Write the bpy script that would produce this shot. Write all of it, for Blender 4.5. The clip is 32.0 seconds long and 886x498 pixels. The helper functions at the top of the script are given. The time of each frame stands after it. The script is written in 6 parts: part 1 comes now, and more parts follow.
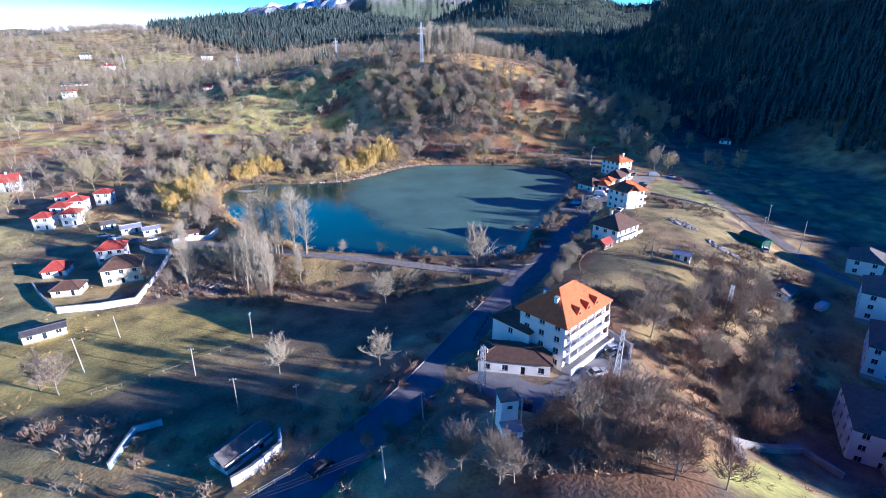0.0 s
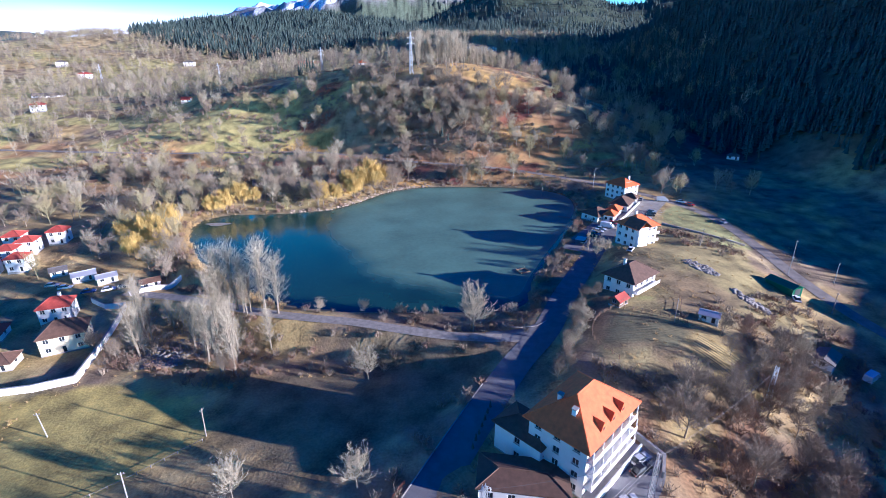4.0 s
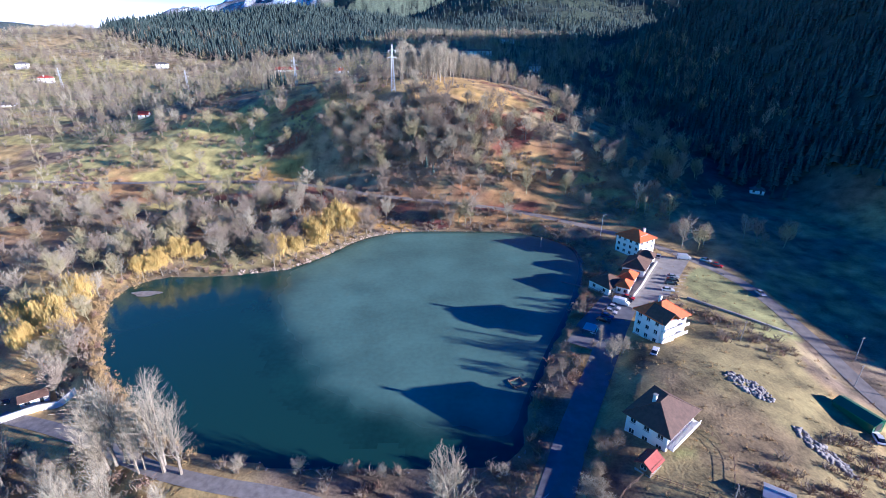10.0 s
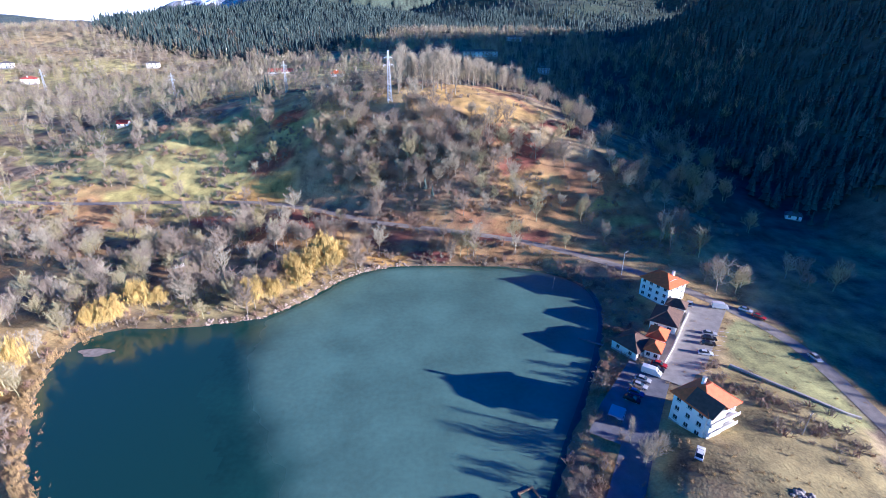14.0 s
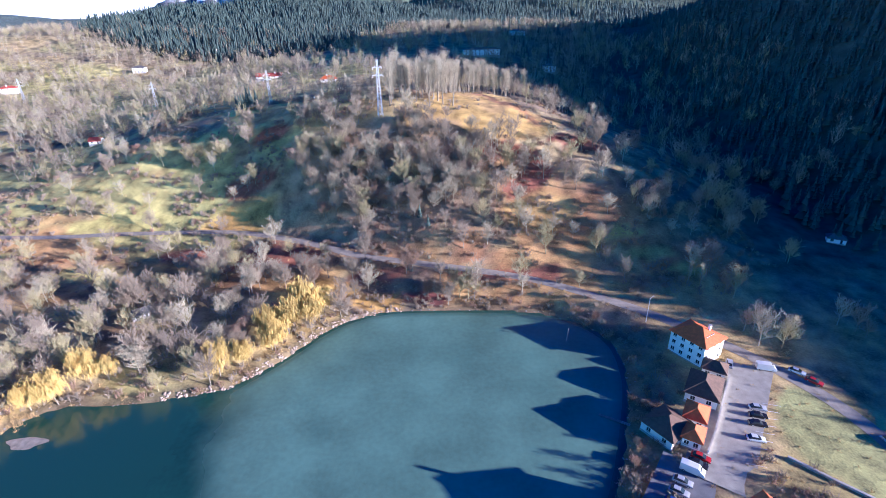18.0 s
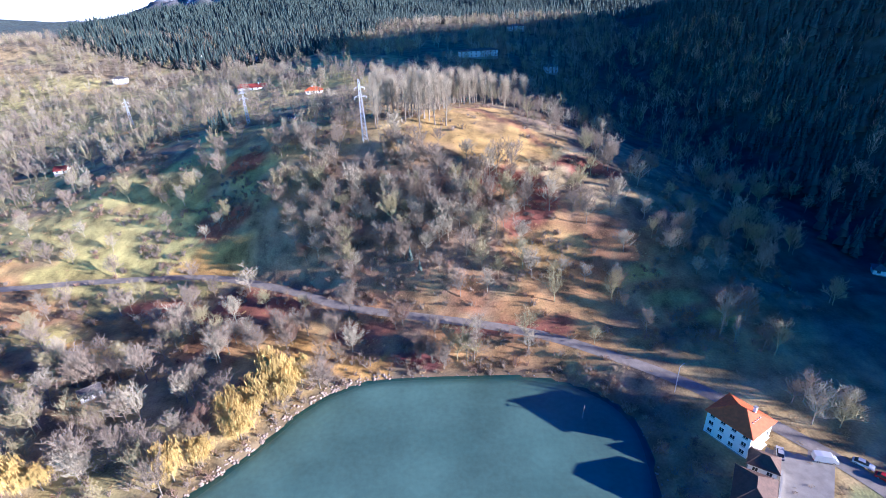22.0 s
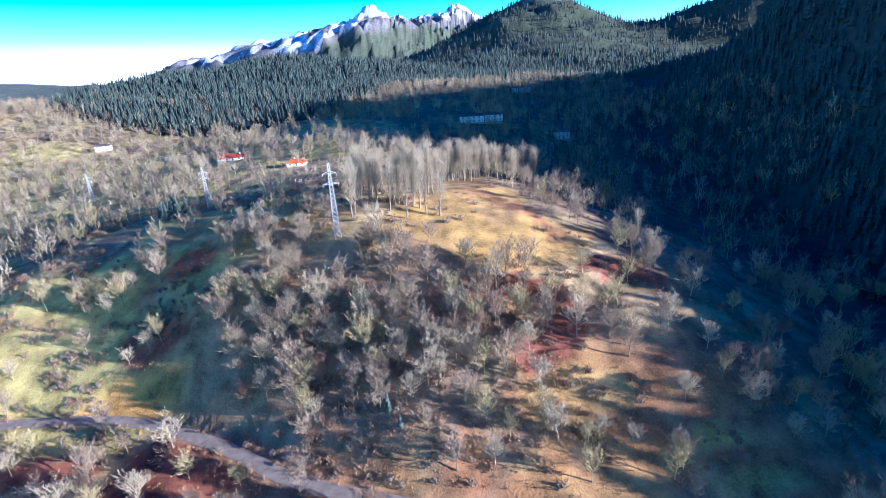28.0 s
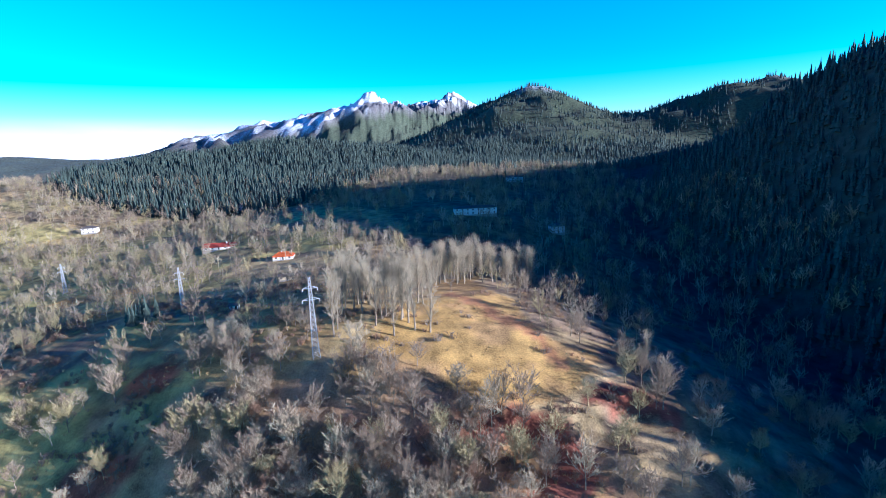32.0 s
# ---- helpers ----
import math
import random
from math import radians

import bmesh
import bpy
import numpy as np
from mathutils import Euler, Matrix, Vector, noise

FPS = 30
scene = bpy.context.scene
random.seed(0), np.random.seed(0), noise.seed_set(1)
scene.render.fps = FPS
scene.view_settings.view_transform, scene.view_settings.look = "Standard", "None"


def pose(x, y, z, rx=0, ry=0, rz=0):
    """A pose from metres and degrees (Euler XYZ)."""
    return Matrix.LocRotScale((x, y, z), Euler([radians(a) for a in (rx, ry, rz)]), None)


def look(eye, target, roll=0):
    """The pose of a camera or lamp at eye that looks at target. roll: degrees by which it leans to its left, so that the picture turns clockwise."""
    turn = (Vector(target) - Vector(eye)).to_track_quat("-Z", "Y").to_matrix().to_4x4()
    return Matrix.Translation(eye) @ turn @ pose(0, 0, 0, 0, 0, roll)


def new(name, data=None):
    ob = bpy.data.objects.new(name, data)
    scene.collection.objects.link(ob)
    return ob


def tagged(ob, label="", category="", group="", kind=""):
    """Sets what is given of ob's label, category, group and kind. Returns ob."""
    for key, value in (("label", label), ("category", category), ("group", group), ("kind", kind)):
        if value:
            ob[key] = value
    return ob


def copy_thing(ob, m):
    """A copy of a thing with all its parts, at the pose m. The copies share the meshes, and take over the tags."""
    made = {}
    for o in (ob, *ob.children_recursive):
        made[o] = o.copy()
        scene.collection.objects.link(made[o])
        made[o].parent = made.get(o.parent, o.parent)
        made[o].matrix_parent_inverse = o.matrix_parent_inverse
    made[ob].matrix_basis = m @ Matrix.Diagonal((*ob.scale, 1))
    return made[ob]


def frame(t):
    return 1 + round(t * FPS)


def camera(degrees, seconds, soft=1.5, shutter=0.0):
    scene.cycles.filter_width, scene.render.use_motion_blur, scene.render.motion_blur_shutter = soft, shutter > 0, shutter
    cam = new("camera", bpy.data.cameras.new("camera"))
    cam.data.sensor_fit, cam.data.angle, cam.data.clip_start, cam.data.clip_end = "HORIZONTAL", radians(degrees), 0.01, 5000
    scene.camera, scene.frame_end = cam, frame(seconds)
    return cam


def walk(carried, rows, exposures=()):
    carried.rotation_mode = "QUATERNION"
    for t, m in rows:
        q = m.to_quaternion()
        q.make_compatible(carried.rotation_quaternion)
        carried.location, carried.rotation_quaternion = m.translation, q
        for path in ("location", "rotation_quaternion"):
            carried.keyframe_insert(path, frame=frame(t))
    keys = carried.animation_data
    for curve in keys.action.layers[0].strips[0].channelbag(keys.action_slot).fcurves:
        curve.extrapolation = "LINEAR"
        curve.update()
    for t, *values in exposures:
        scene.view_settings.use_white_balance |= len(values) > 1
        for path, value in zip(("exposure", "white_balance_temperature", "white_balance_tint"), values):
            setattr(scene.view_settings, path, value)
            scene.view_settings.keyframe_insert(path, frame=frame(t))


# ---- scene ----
cam = camera(85.0, 32.0, soft=0.6)
PATH = [
    (0, (0.49, -5.38, 62.04), (0.36, 41.02, 43.41), 0.01),
    (1, (0.82, 0.65, 63.33), (0.82, 47.07, 44.76), 0.11),
    (2, (0.89, 6.84, 65.27), (1.06, 53.18, 46.47), 0.03),
    (3, (0.95, 13.04, 67.69), (1.32, 59.36, 48.88), -0.17),
    (3.5, (1.01, 16.13, 68.95), (1.46, 62.48, 50.21), -0.18),
    (6, (3.77, 33.87, 75.82), (4.33, 80.00, 56.54), -1.26),
    (7, (4.94, 42.42, 77.64), (5.58, 88.49, 58.22), -1.32),
    (8, (6.40, 50.54, 79.99), (7.12, 96.62, 60.58), -0.84),
    (9, (7.84, 58.51, 82.49), (8.59, 104.54, 62.98), -0.68),
    (10, (8.48, 66.21, 84.29), (9.36, 112.22, 64.74), 0.04),
    (11, (8.81, 73.92, 85.87), (9.48, 119.90, 66.23), -0.31),
    (12, (9.60, 81.51, 87.55), (9.99, 127.43, 67.77), -0.51),
    (13, (10.58, 89.41, 89.49), (10.88, 135.24, 69.51), -0.31),
    (14, (11.14, 97.74, 91.32), (11.56, 143.48, 71.14), 0.09),
    (14.5, (11.46, 101.83, 92.23), (11.92, 147.52, 71.93), 0.18),
    (16.5, (13.26, 117.55, 95.77), (13.35, 163.04, 75.02), -0.54),
    (17, (13.86, 121.53, 96.70), (13.90, 166.99, 75.87), -0.73),
    (18, (15.19, 129.46, 98.66), (14.98, 174.82, 77.63), -1.20),
    (19, (16.53, 137.33, 100.80), (16.26, 182.58, 79.53), -1.71),
    (20, (17.52, 145.56, 103.18), (17.12, 190.67, 81.59), -2.22),
    (21, (18.45, 153.53, 105.54), (18.00, 198.61, 83.91), -2.53),
    (22, (19.61, 161.13, 107.82), (18.97, 206.09, 85.95), -3.03),
    (23, (20.51, 168.73, 109.39), (19.72, 213.58, 87.31), -3.28),
    (26.5, (25.78, 204.04, 107.48), (24.08, 249.16, 85.98), -3.95),
    (27, (25.59, 208.40, 108.44), (24.14, 254.07, 88.13), -3.76),
    (27.5, (25.43, 212.56, 109.50), (24.03, 259.00, 91.02), -3.82),
    (28, (25.37, 216.30, 110.64), (24.23, 263.29, 93.60), -3.58),
    (28.5, (25.51, 219.46, 111.79), (24.46, 266.60, 95.16), -3.75),
    (29, (25.72, 222.18, 112.99), (25.00, 269.35, 96.45), -3.87),
    (29.5, (25.90, 224.66, 114.33), (25.18, 271.94, 98.07), -3.96),
    (30, (26.02, 226.98, 115.78), (25.21, 274.47, 100.17), -4.17),
    (30.5, (26.09, 229.12, 117.23), (25.09, 277.02, 102.93), -4.20),
    (31, (26.22, 230.99, 118.57), (25.37, 279.47, 106.40), -3.74),
    (31.5, (26.43, 232.58, 119.77), (26.08, 281.60, 109.94), -3.24),
    (32, (26.68, 234.04, 120.88), (26.60, 283.09, 111.17), -2.33),
]
walk(cam, [(t, look(eye, target, roll)) for t, eye, target, roll in PATH], [(0, 1.46, 4900, 28), (9, 1.48, 4900, 27), (19, 1.76, 4900, 30), (27, 1.76, 4850, 26), (32, 1.32, 4900, 22)])

# ---- light ----
SUN_AZ, SUN_EL = radians(-18.0), radians(11.7)
to_sun = Vector((math.cos(SUN_AZ) * math.cos(SUN_EL), math.sin(SUN_AZ) * math.cos(SUN_EL), math.sin(SUN_EL)))
sun = new("sun", bpy.data.lights.new("sun", "SUN"))
sun.data.energy, sun.data.angle, sun.data.color = 5.0, radians(0.5), (1.0, 0.865, 0.665)
sun.matrix_world = look(to_sun * 800, (0, 0, 0))

world = bpy.data.worlds.new("world")
scene.world = world
world.use_nodes = True
wn, wl = world.node_tree.nodes, world.node_tree.links
sky = wn.new("ShaderNodeTexSky")
sky.sky_type, sky.sun_disc = "NISHITA", False
sky.sun_elevation, sky.sun_rotation = SUN_EL, math.pi / 2 - SUN_AZ
sky.altitude, sky.air_density, sky.dust_density, sky.ozone_density = 1200, 1.0, 0.0, 2.6
coord, sep = wn.new("ShaderNodeTexCoord"), wn.new("ShaderNodeSeparateXYZ")
wl.new(coord.outputs["Generated"], sep.inputs[0])
cloud = wn.new("ShaderNodeTexNoise")
cloud.inputs["Scale"].default_value, cloud.inputs["Detail"].default_value = 9.0, 6
stretch = wn.new("ShaderNodeMapping")
stretch.inputs["Scale"].default_value = (1, 1, 4)
wl.new(coord.outputs["Generated"], stretch.inputs[0])
wl.new(stretch.outputs[0], cloud.inputs["Vector"])


def sky_math(op, a, b):
    n = wn.new("ShaderNodeMath")
    n.operation, n.use_clamp = op, True
    for k, v in enumerate((a, b)):
        if isinstance(v, (int, float)):
            n.inputs[k].default_value = v
        else:
            wl.new(v, n.inputs[k])
    return n.outputs[0]


# a low bank of cloud on the mountains to the north-west
low = wn.new("ShaderNodeMapRange")
low.interpolation_type = "SMOOTHSTEP"
for k, v in ((1, 0.085), (2, 0.03), (3, 0.0), (4, 1.0)):
    low.inputs[k].default_value = v
wl.new(sep.outputs["Z"], low.inputs[0])
west = wn.new("ShaderNodeMapRange")
west.interpolation_type = "SMOOTHSTEP"
for k, v in ((1, -0.2), (2, -0.5), (3, 0.0), (4, 1.0)):
    west.inputs[k].default_value = v
wl.new(sep.outputs["X"], west.inputs[0])
amount = sky_math("MULTIPLY", sky_math("MULTIPLY", low.outputs[0], west.outputs[0]), sky_math("ADD", cloud.outputs["Fac"], 0.15))
veil = wn.new("ShaderNodeMix")
veil.data_type = "RGBA"
wl.new(sky_math("MULTIPLY", amount, 1.5), veil.inputs["Factor"])
# the clear air is cyan towards the horizon and deep blue overhead
lower, upper = wn.new("ShaderNodeHueSaturation"), wn.new("ShaderNodeHueSaturation")
for node, h, sat, v in ((lower, 0.475, 1.6, 1.8), (upper, 0.54, 1.35, 0.85)):
    node.inputs["Hue"].default_value, node.inputs["Saturation"].default_value, node.inputs["Value"].default_value = h, sat, v
    wl.new(sky.outputs[0], node.inputs["Color"])
height = wn.new("ShaderNodeMapRange")
height.interpolation_type = "SMOOTHSTEP"
for k, v in ((1, 0.26), (2, 0.46), (3, 0.0), (4, 1.0)):
    height.inputs[k].default_value = v
wl.new(sep.outputs["Z"], height.inputs[0])
dome = wn.new("ShaderNodeMix")
dome.data_type = "RGBA"
wl.new(height.outputs[0], dome.inputs["Factor"])
wl.new(lower.outputs[0], dome.inputs["A"])
wl.new(upper.outputs[0], dome.inputs["B"])
wl.new(dome.outputs["Result"], veil.inputs["A"])
veil.inputs["B"].default_value = (9.5, 9.7, 9.9, 1)
wl.new(veil.outputs["Result"], wn["Background"].inputs[0])
wn["Background"].inputs[1].default_value = 0.06


# ---- materials ----
def mat(name, color=(0.5, 0.5, 0.5), rough=0.8, metal=0.0, spread=0.25, scale=1.0, bump=0.3, color2=None, attr=None):
    """A surface with colour variation at two scales, relief and a little change from object to object."""
    m = bpy.data.materials.new(name)
    m.use_nodes = True
    n, l = m.node_tree.nodes, m.node_tree.links
    b = n["Principled BSDF"]
    b.inputs["Roughness"].default_value, b.inputs["Metallic"].default_value = rough, metal
    geo = n.new("ShaderNodeTexCoord")
    big, small = n.new("ShaderNodeTexNoise"), n.new("ShaderNodeTexNoise")
    big.inputs["Scale"].default_value, small.inputs["Scale"].default_value = 0.35 * scale, 4.0 * scale
    small.inputs["Detail"].default_value = 8
    for t in (big, small):
        l.new(geo.outputs["Object"], t.inputs["Vector"])
    add = n.new("ShaderNodeMath")
    add.operation = "MULTIPLY_ADD"
    l.new(small.outputs["Fac"], add.inputs[0])
    add.inputs[1].default_value = 0.5
    l.new(big.outputs["Fac"], add.inputs[2])
    ramp = n.new("ShaderNodeMapRange")
    ramp.inputs["From Min"].default_value, ramp.inputs["From Max"].default_value = 0.45, 1.05
    l.new(add.outputs[0], ramp.inputs[0])
    mix = n.new("ShaderNodeMix")
    mix.data_type = "RGBA"
    l.new(ramp.outputs[0], mix.inputs["Factor"])
    if attr:
        a = n.new("ShaderNodeAttribute")
        a.attribute_name = attr
        dark, light = n.new("ShaderNodeVectorMath"), n.new("ShaderNodeVectorMath")
        for node, f in ((dark, 1 - spread), (light, 1 + spread)):
            node.operation = "SCALE"
            node.inputs["Scale"].default_value = f
            l.new(a.outputs["Color"], node.inputs[0])
        l.new(dark.outputs[0], mix.inputs["A"])
        l.new(light.outputs[0], mix.inputs["B"])
    else:
        c2 = color2 or tuple(min(1, c * (1 + spread)) for c in color)
        c1 = color if color2 else tuple(c * (1 - spread) for c in color)
        mix.inputs["A"].default_value, mix.inputs["B"].default_value = (*c1, 1), (*c2, 1)
    info, hue = n.new("ShaderNodeObjectInfo"), n.new("ShaderNodeHueSaturation")
    vary = n.new("ShaderNodeMapRange")
    vary.inputs["To Min"].default_value, vary.inputs["To Max"].default_value = 0.88, 1.12
    l.new(info.outputs["Random"], vary.inputs[0])
    l.new(vary.outputs[0], hue.inputs["Value"])
    l.new(mix.outputs["Result"], hue.inputs["Color"])
    l.new(hue.outputs[0], b.inputs["Base Color"])
    if bump:
        bm_ = n.new("ShaderNodeBump")
        bm_.inputs["Strength"].default_value = bump
        bm_.inputs["Distance"].default_value = 0.1 / scale
        l.new(small.outputs["Fac"], bm_.inputs["Height"])
        l.new(bm_.outputs[0], b.inputs["Normal"])
    return m


GROUND = mat("ground_cover_and_shade", rough=0.95, attr="cover", spread=0.7, scale=0.4, bump=0.6)
ROADTOP = mat("worn_asphalt", (0.25, 0.22, 0.18), 0.9, spread=0.3, scale=1.2)
ASPHALT = mat("asphalt", (0.19, 0.19, 0.195), 0.85, spread=0.25, scale=1.2)
PAVING = mat("pale_paving", (0.36, 0.33, 0.27), 0.9, spread=0.2, scale=1.5)
GRAVEL = mat("gravel_track", (0.27, 0.24, 0.2), 0.95, spread=0.35, scale=2.0)
CONCRETE = mat("concrete", (0.36, 0.34, 0.31), 0.9, spread=0.2, scale=2.0)
WHITE = mat("white_render", (0.78, 0.76, 0.72), 0.85, spread=0.08, scale=1.0, bump=0.1)
CREAM = mat("cream_render", (0.72, 0.62, 0.42), 0.85, spread=0.1, bump=0.1)
TILE_ORANGE = mat("orange_roof_tile", (0.62, 0.13, 0.03), 0.7, spread=0.22, scale=3.0)
TILE_RED = mat("red_roof_tile", (0.36, 0.062, 0.04), 0.7, spread=0.25, scale=3.0)
TILE_BROWN = mat("brown_roof_tile", (0.115, 0.065, 0.042), 0.75, spread=0.3, scale=3.0)
TILE_GREY = mat("grey_slate", (0.12, 0.11, 0.105), 0.75, spread=0.3, scale=3.0)
GLASS = mat("window_glass", (0.03, 0.04, 0.05), 0.08, spread=0.2, bump=0)
FRAME = mat("white_window_frame", (0.7, 0.7, 0.68), 0.5, spread=0.05, bump=0)
WOOD = mat("weathered_wood", (0.2, 0.13, 0.08), 0.8, spread=0.35, scale=4.0)
GREYWOOD = mat("grey_pole_wood", (0.25, 0.22, 0.185), 0.85, spread=0.3, scale=4.0)
STEEL = mat("galvanised_steel", (0.6, 0.61, 0.62), 0.45, metal=0.6, spread=0.12, bump=0)
DARKSTEEL = mat("dark_steel", (0.08, 0.08, 0.085), 0.5, metal=0.7, spread=0.2, bump=0)
BARK = mat("grey_bark", (0.25, 0.21, 0.155), 0.95, spread=0.35, scale=3.0)
TWIG = mat("bare_twigs", (0.25, 0.2, 0.145), 0.9, spread=0.25, scale=0.5, bump=0)
TWIG_PALE = mat("pale_bare_twigs", (0.39, 0.34, 0.24), 0.9, spread=0.25, scale=0.5, bump=0)
TWIG_OLIVE = mat("olive_bare_twigs", (0.33, 0.285, 0.15), 0.9, spread=0.25, scale=0.5, bump=0)
TWIG_RED = mat("reddish_bare_twigs", (0.26, 0.165, 0.11), 0.9, spread=0.3, scale=0.5, bump=0)
WILLOW = mat("yellow_willow_twigs", (0.54, 0.385, 0.115), 0.85, spread=0.3, scale=0.5, bump=0)
STRAW = mat("dry_straw", (0.48, 0.33, 0.14), 0.95, spread=0.35, scale=0.6, bump=0)
# blue raised in the needle colour to stand in for haze on the mountain
NEEDLE = mat("fir_needles", (0.045, 0.072, 0.06), 0.85, spread=0.35, scale=0.15, bump=0)
ROCK = mat("grey_rock", (0.24, 0.22, 0.2), 0.9, spread=0.35, scale=1.0)


# ---- shape helpers ----
def fbm(x, y, cell, seed=0, octaves=4):
    """Smooth value noise in 0..1 over arrays of places."""
    rng = np.random.RandomState(seed + 11)
    table = rng.rand(256, 256)
    out, amp, total = np.zeros(np.shape(x)), 1.0, 0.0
    for _ in range(octaves):
        u, v = np.asarray(x) / cell + 57.3, np.asarray(y) / cell + 91.7
        i, j = np.floor(u).astype(int), np.floor(v).astype(int)
        fu, fv = u - i, v - j
        fu, fv = fu * fu * (3 - 2 * fu), fv * fv * (3 - 2 * fv)
        a, b = table[i % 256, j % 256], table[(i + 1) % 256, j % 256]
        c, d = table[i % 256, (j + 1) % 256], table[(i + 1) % 256, (j + 1) % 256]
        out += amp * ((a * (1 - fu) + b * fu) * (1 - fv) + (c * (1 - fu) + d * fu) * fv)
        total, amp, cell = total + amp, amp * 0.5, cell * 0.5
    return out / total


def smooth(e0, e1, v):
    t = np.clip((np.asarray(v, float) - e0) / (e1 - e0), 0, 1)
    return t * t * (3 - 2 * t)


def spline(points, step=3.0, closed=False):
    """A smooth line through places in the plan, in even steps."""
    p = np.array(points, float)
    k = len(p)
    idx = range(k if closed else k - 1)
    out = []
    for i in idx:
        a, b = p[i], p[(i + 1) % k]
        a0 = p[i - 1] if (closed or i) else a - (b - a)
        b1 = p[(i + 2) % k] if (closed or i < k - 2) else b + (b - a)
        n = max(2, int(np.linalg.norm(b - a) / step))
        for s in np.arange(n) / n:
            out.append(0.5 * (2 * a + (b - a0) * s + (2 * a0 - 5 * a + 4 * b - b1) * s**2 + (3 * a - a0 - 3 * b + b1) * s**3))
    if not closed:
        out.append(p[-1])
    return np.array(out)


def line_distance(x, y, line, closed=False):
    """Distance from places to a line in the plan, and how far along it the nearest place lies."""
    p = np.asarray(line, float)[:, :2]
    q = np.roll(p, -1, 0) if closed else p[1:]
    p = p if closed else p[:-1]
    best, along = np.full(np.shape(x), 1e9), np.zeros(np.shape(x))
    for i, (a, b) in enumerate(zip(p, q)):
        d = b - a
        s = np.clip(((x - a[0]) * d[0] + (y - a[1]) * d[1]) / (d @ d + 1e-9), 0, 1)
        r = np.hypot(x - a[0] - s * d[0], y - a[1] - s * d[1])
        near = r < best
        best, along = np.where(near, r, best), np.where(near, i + s, along)
    return best, along


def inside(x, y, ring):
    p = np.asarray(ring, float)
    q = np.roll(p, -1, 0)
    odd = np.zeros(np.shape(x), bool)
    for a, b in zip(p, q):
        hit = (a[1] > y) != (b[1] > y)
        cross = a[0] + (y - a[1]) / (b[1] - a[1] + 1e-12) * (b[0] - a[0])
        odd ^= hit & (x < cross)
    return odd


def mesh_object(name, verts, faces, material, parent=None, label="", smooth_faces=False):
    me = bpy.data.meshes.new(name)
    me.from_pydata([tuple(v) for v in verts], [], [tuple(f) for f in faces])
    me.materials.append(material)
    if smooth_faces:
        me.polygons.foreach_set("use_smooth", [True] * len(me.polygons))
    me.update()
    ob = new(name, me)
    if parent:
        ob.parent = parent
    if label:
        ob["label"] = label
    return ob


def part(name, bm, material, parent=None, label=""):
    """Links a bmesh as one mesh under a thing or a part, and frees it."""
    me = bpy.data.meshes.new(name)
    bm.to_mesh(me)
    bm.free()
    for m in material if isinstance(material, (list, tuple)) else [material]:
        me.materials.append(m)
    ob = new(name, me)
    if parent:
        ob.parent = parent
    if label:
        ob["label"] = label
    return ob


def box(bm, x0, x1, y0, y1, z0, z1, bevel=0.0):
    v = [bm.verts.new((x, y, z)) for z in (z0, z1) for x, y in ((x0, y0), (x1, y0), (x1, y1), (x0, y1))]
    faces = [bm.faces.new([v[i] for i in f]) for f in ((3, 2, 1, 0), (4, 5, 6, 7), (0, 1, 5, 4), (1, 2, 6, 5), (2, 3, 7, 6), (3, 0, 4, 7))]
    if bevel:
        edges = list({e for f in faces for e in f.edges})
        bmesh.ops.bevel(bm, geom=edges, offset=bevel, segments=1, affect="EDGES")
    return bm


def boxed(*args, bevel=0.0):
    return box(bmesh.new(), *args, bevel=bevel)


def tube(bm, a, b, r0, r1, sides=5):
    """A tapered round bar from a to b."""
    a, b = Vector(a), Vector(b)
    d = (b - a).normalized()
    u = d.orthogonal().normalized()
    w = d.cross(u)
    rings = []
    for c, r in ((a, r0), (b, r1)):
        rings.append([bm.verts.new(c + (u * math.cos(t) + w * math.sin(t)) * r) for t in (2 * math.pi * k / sides for k in range(sides))])
    for k in range(sides):
        bm.faces.new((rings[0][k], rings[0][(k + 1) % sides], rings[1][(k + 1) % sides], rings[1][k]))
    bm.faces.new(rings[1])
    bm.faces.new(rings[0][::-1])
    return bm


def thing(name, at, turn=0.0, label="", category="", group=""):
    """An Empty at the base of a thing that has parts."""
    ob = new(name)
    ob.matrix_world = pose(*at, 0, 0, turn)
    return tagged(ob, label, category, group)


# ---- the plan ----
LAKE = spline([(-99, 203), (-107, 224), (-99, 237), (-81, 238), (-56, 243), (-47, 248), (-36, 262), (-25, 277), (-6, 286), (28, 286),
               (53, 282), (69, 268), (70, 248), (60, 220), (42, 184), (31, 160), (27, 147), (16, 143.5), (-15, 144), (-35, 146),
               (-50, 151), (-66, 163), (-84, 180)], 4.0, True)
ROAD = spline([(-34, 38, 0.8), (-23, 47.5, 1), (-14.5, 58, 1), (-5.5, 71, 1), (6, 92, 1.2), (19, 115, 1.3), (30, 131, 1.4), (40, 151, 1.5),
               (53, 174, 1.6), (66, 197, 1.8), (80, 219, 2), (96, 241, 2.3), (108, 255, 2.6)], 3.0)
UPPER = spline([(-330, 352, 12), (-193, 344, 9.5), (-141, 347, 9), (-88, 347, 8.8), (-50, 334, 8.6), (-22, 319, 8.4), (5, 311, 8), (30, 305, 7),
                (52, 298, 5.8), (72, 287, 4.6), (91, 273, 3.6), (113, 248, 2.6), (125, 225, 1), (127, 195, -1), (126, 165, -3), (130, 130, -5),
                (150, 60, -8)], 4.0)
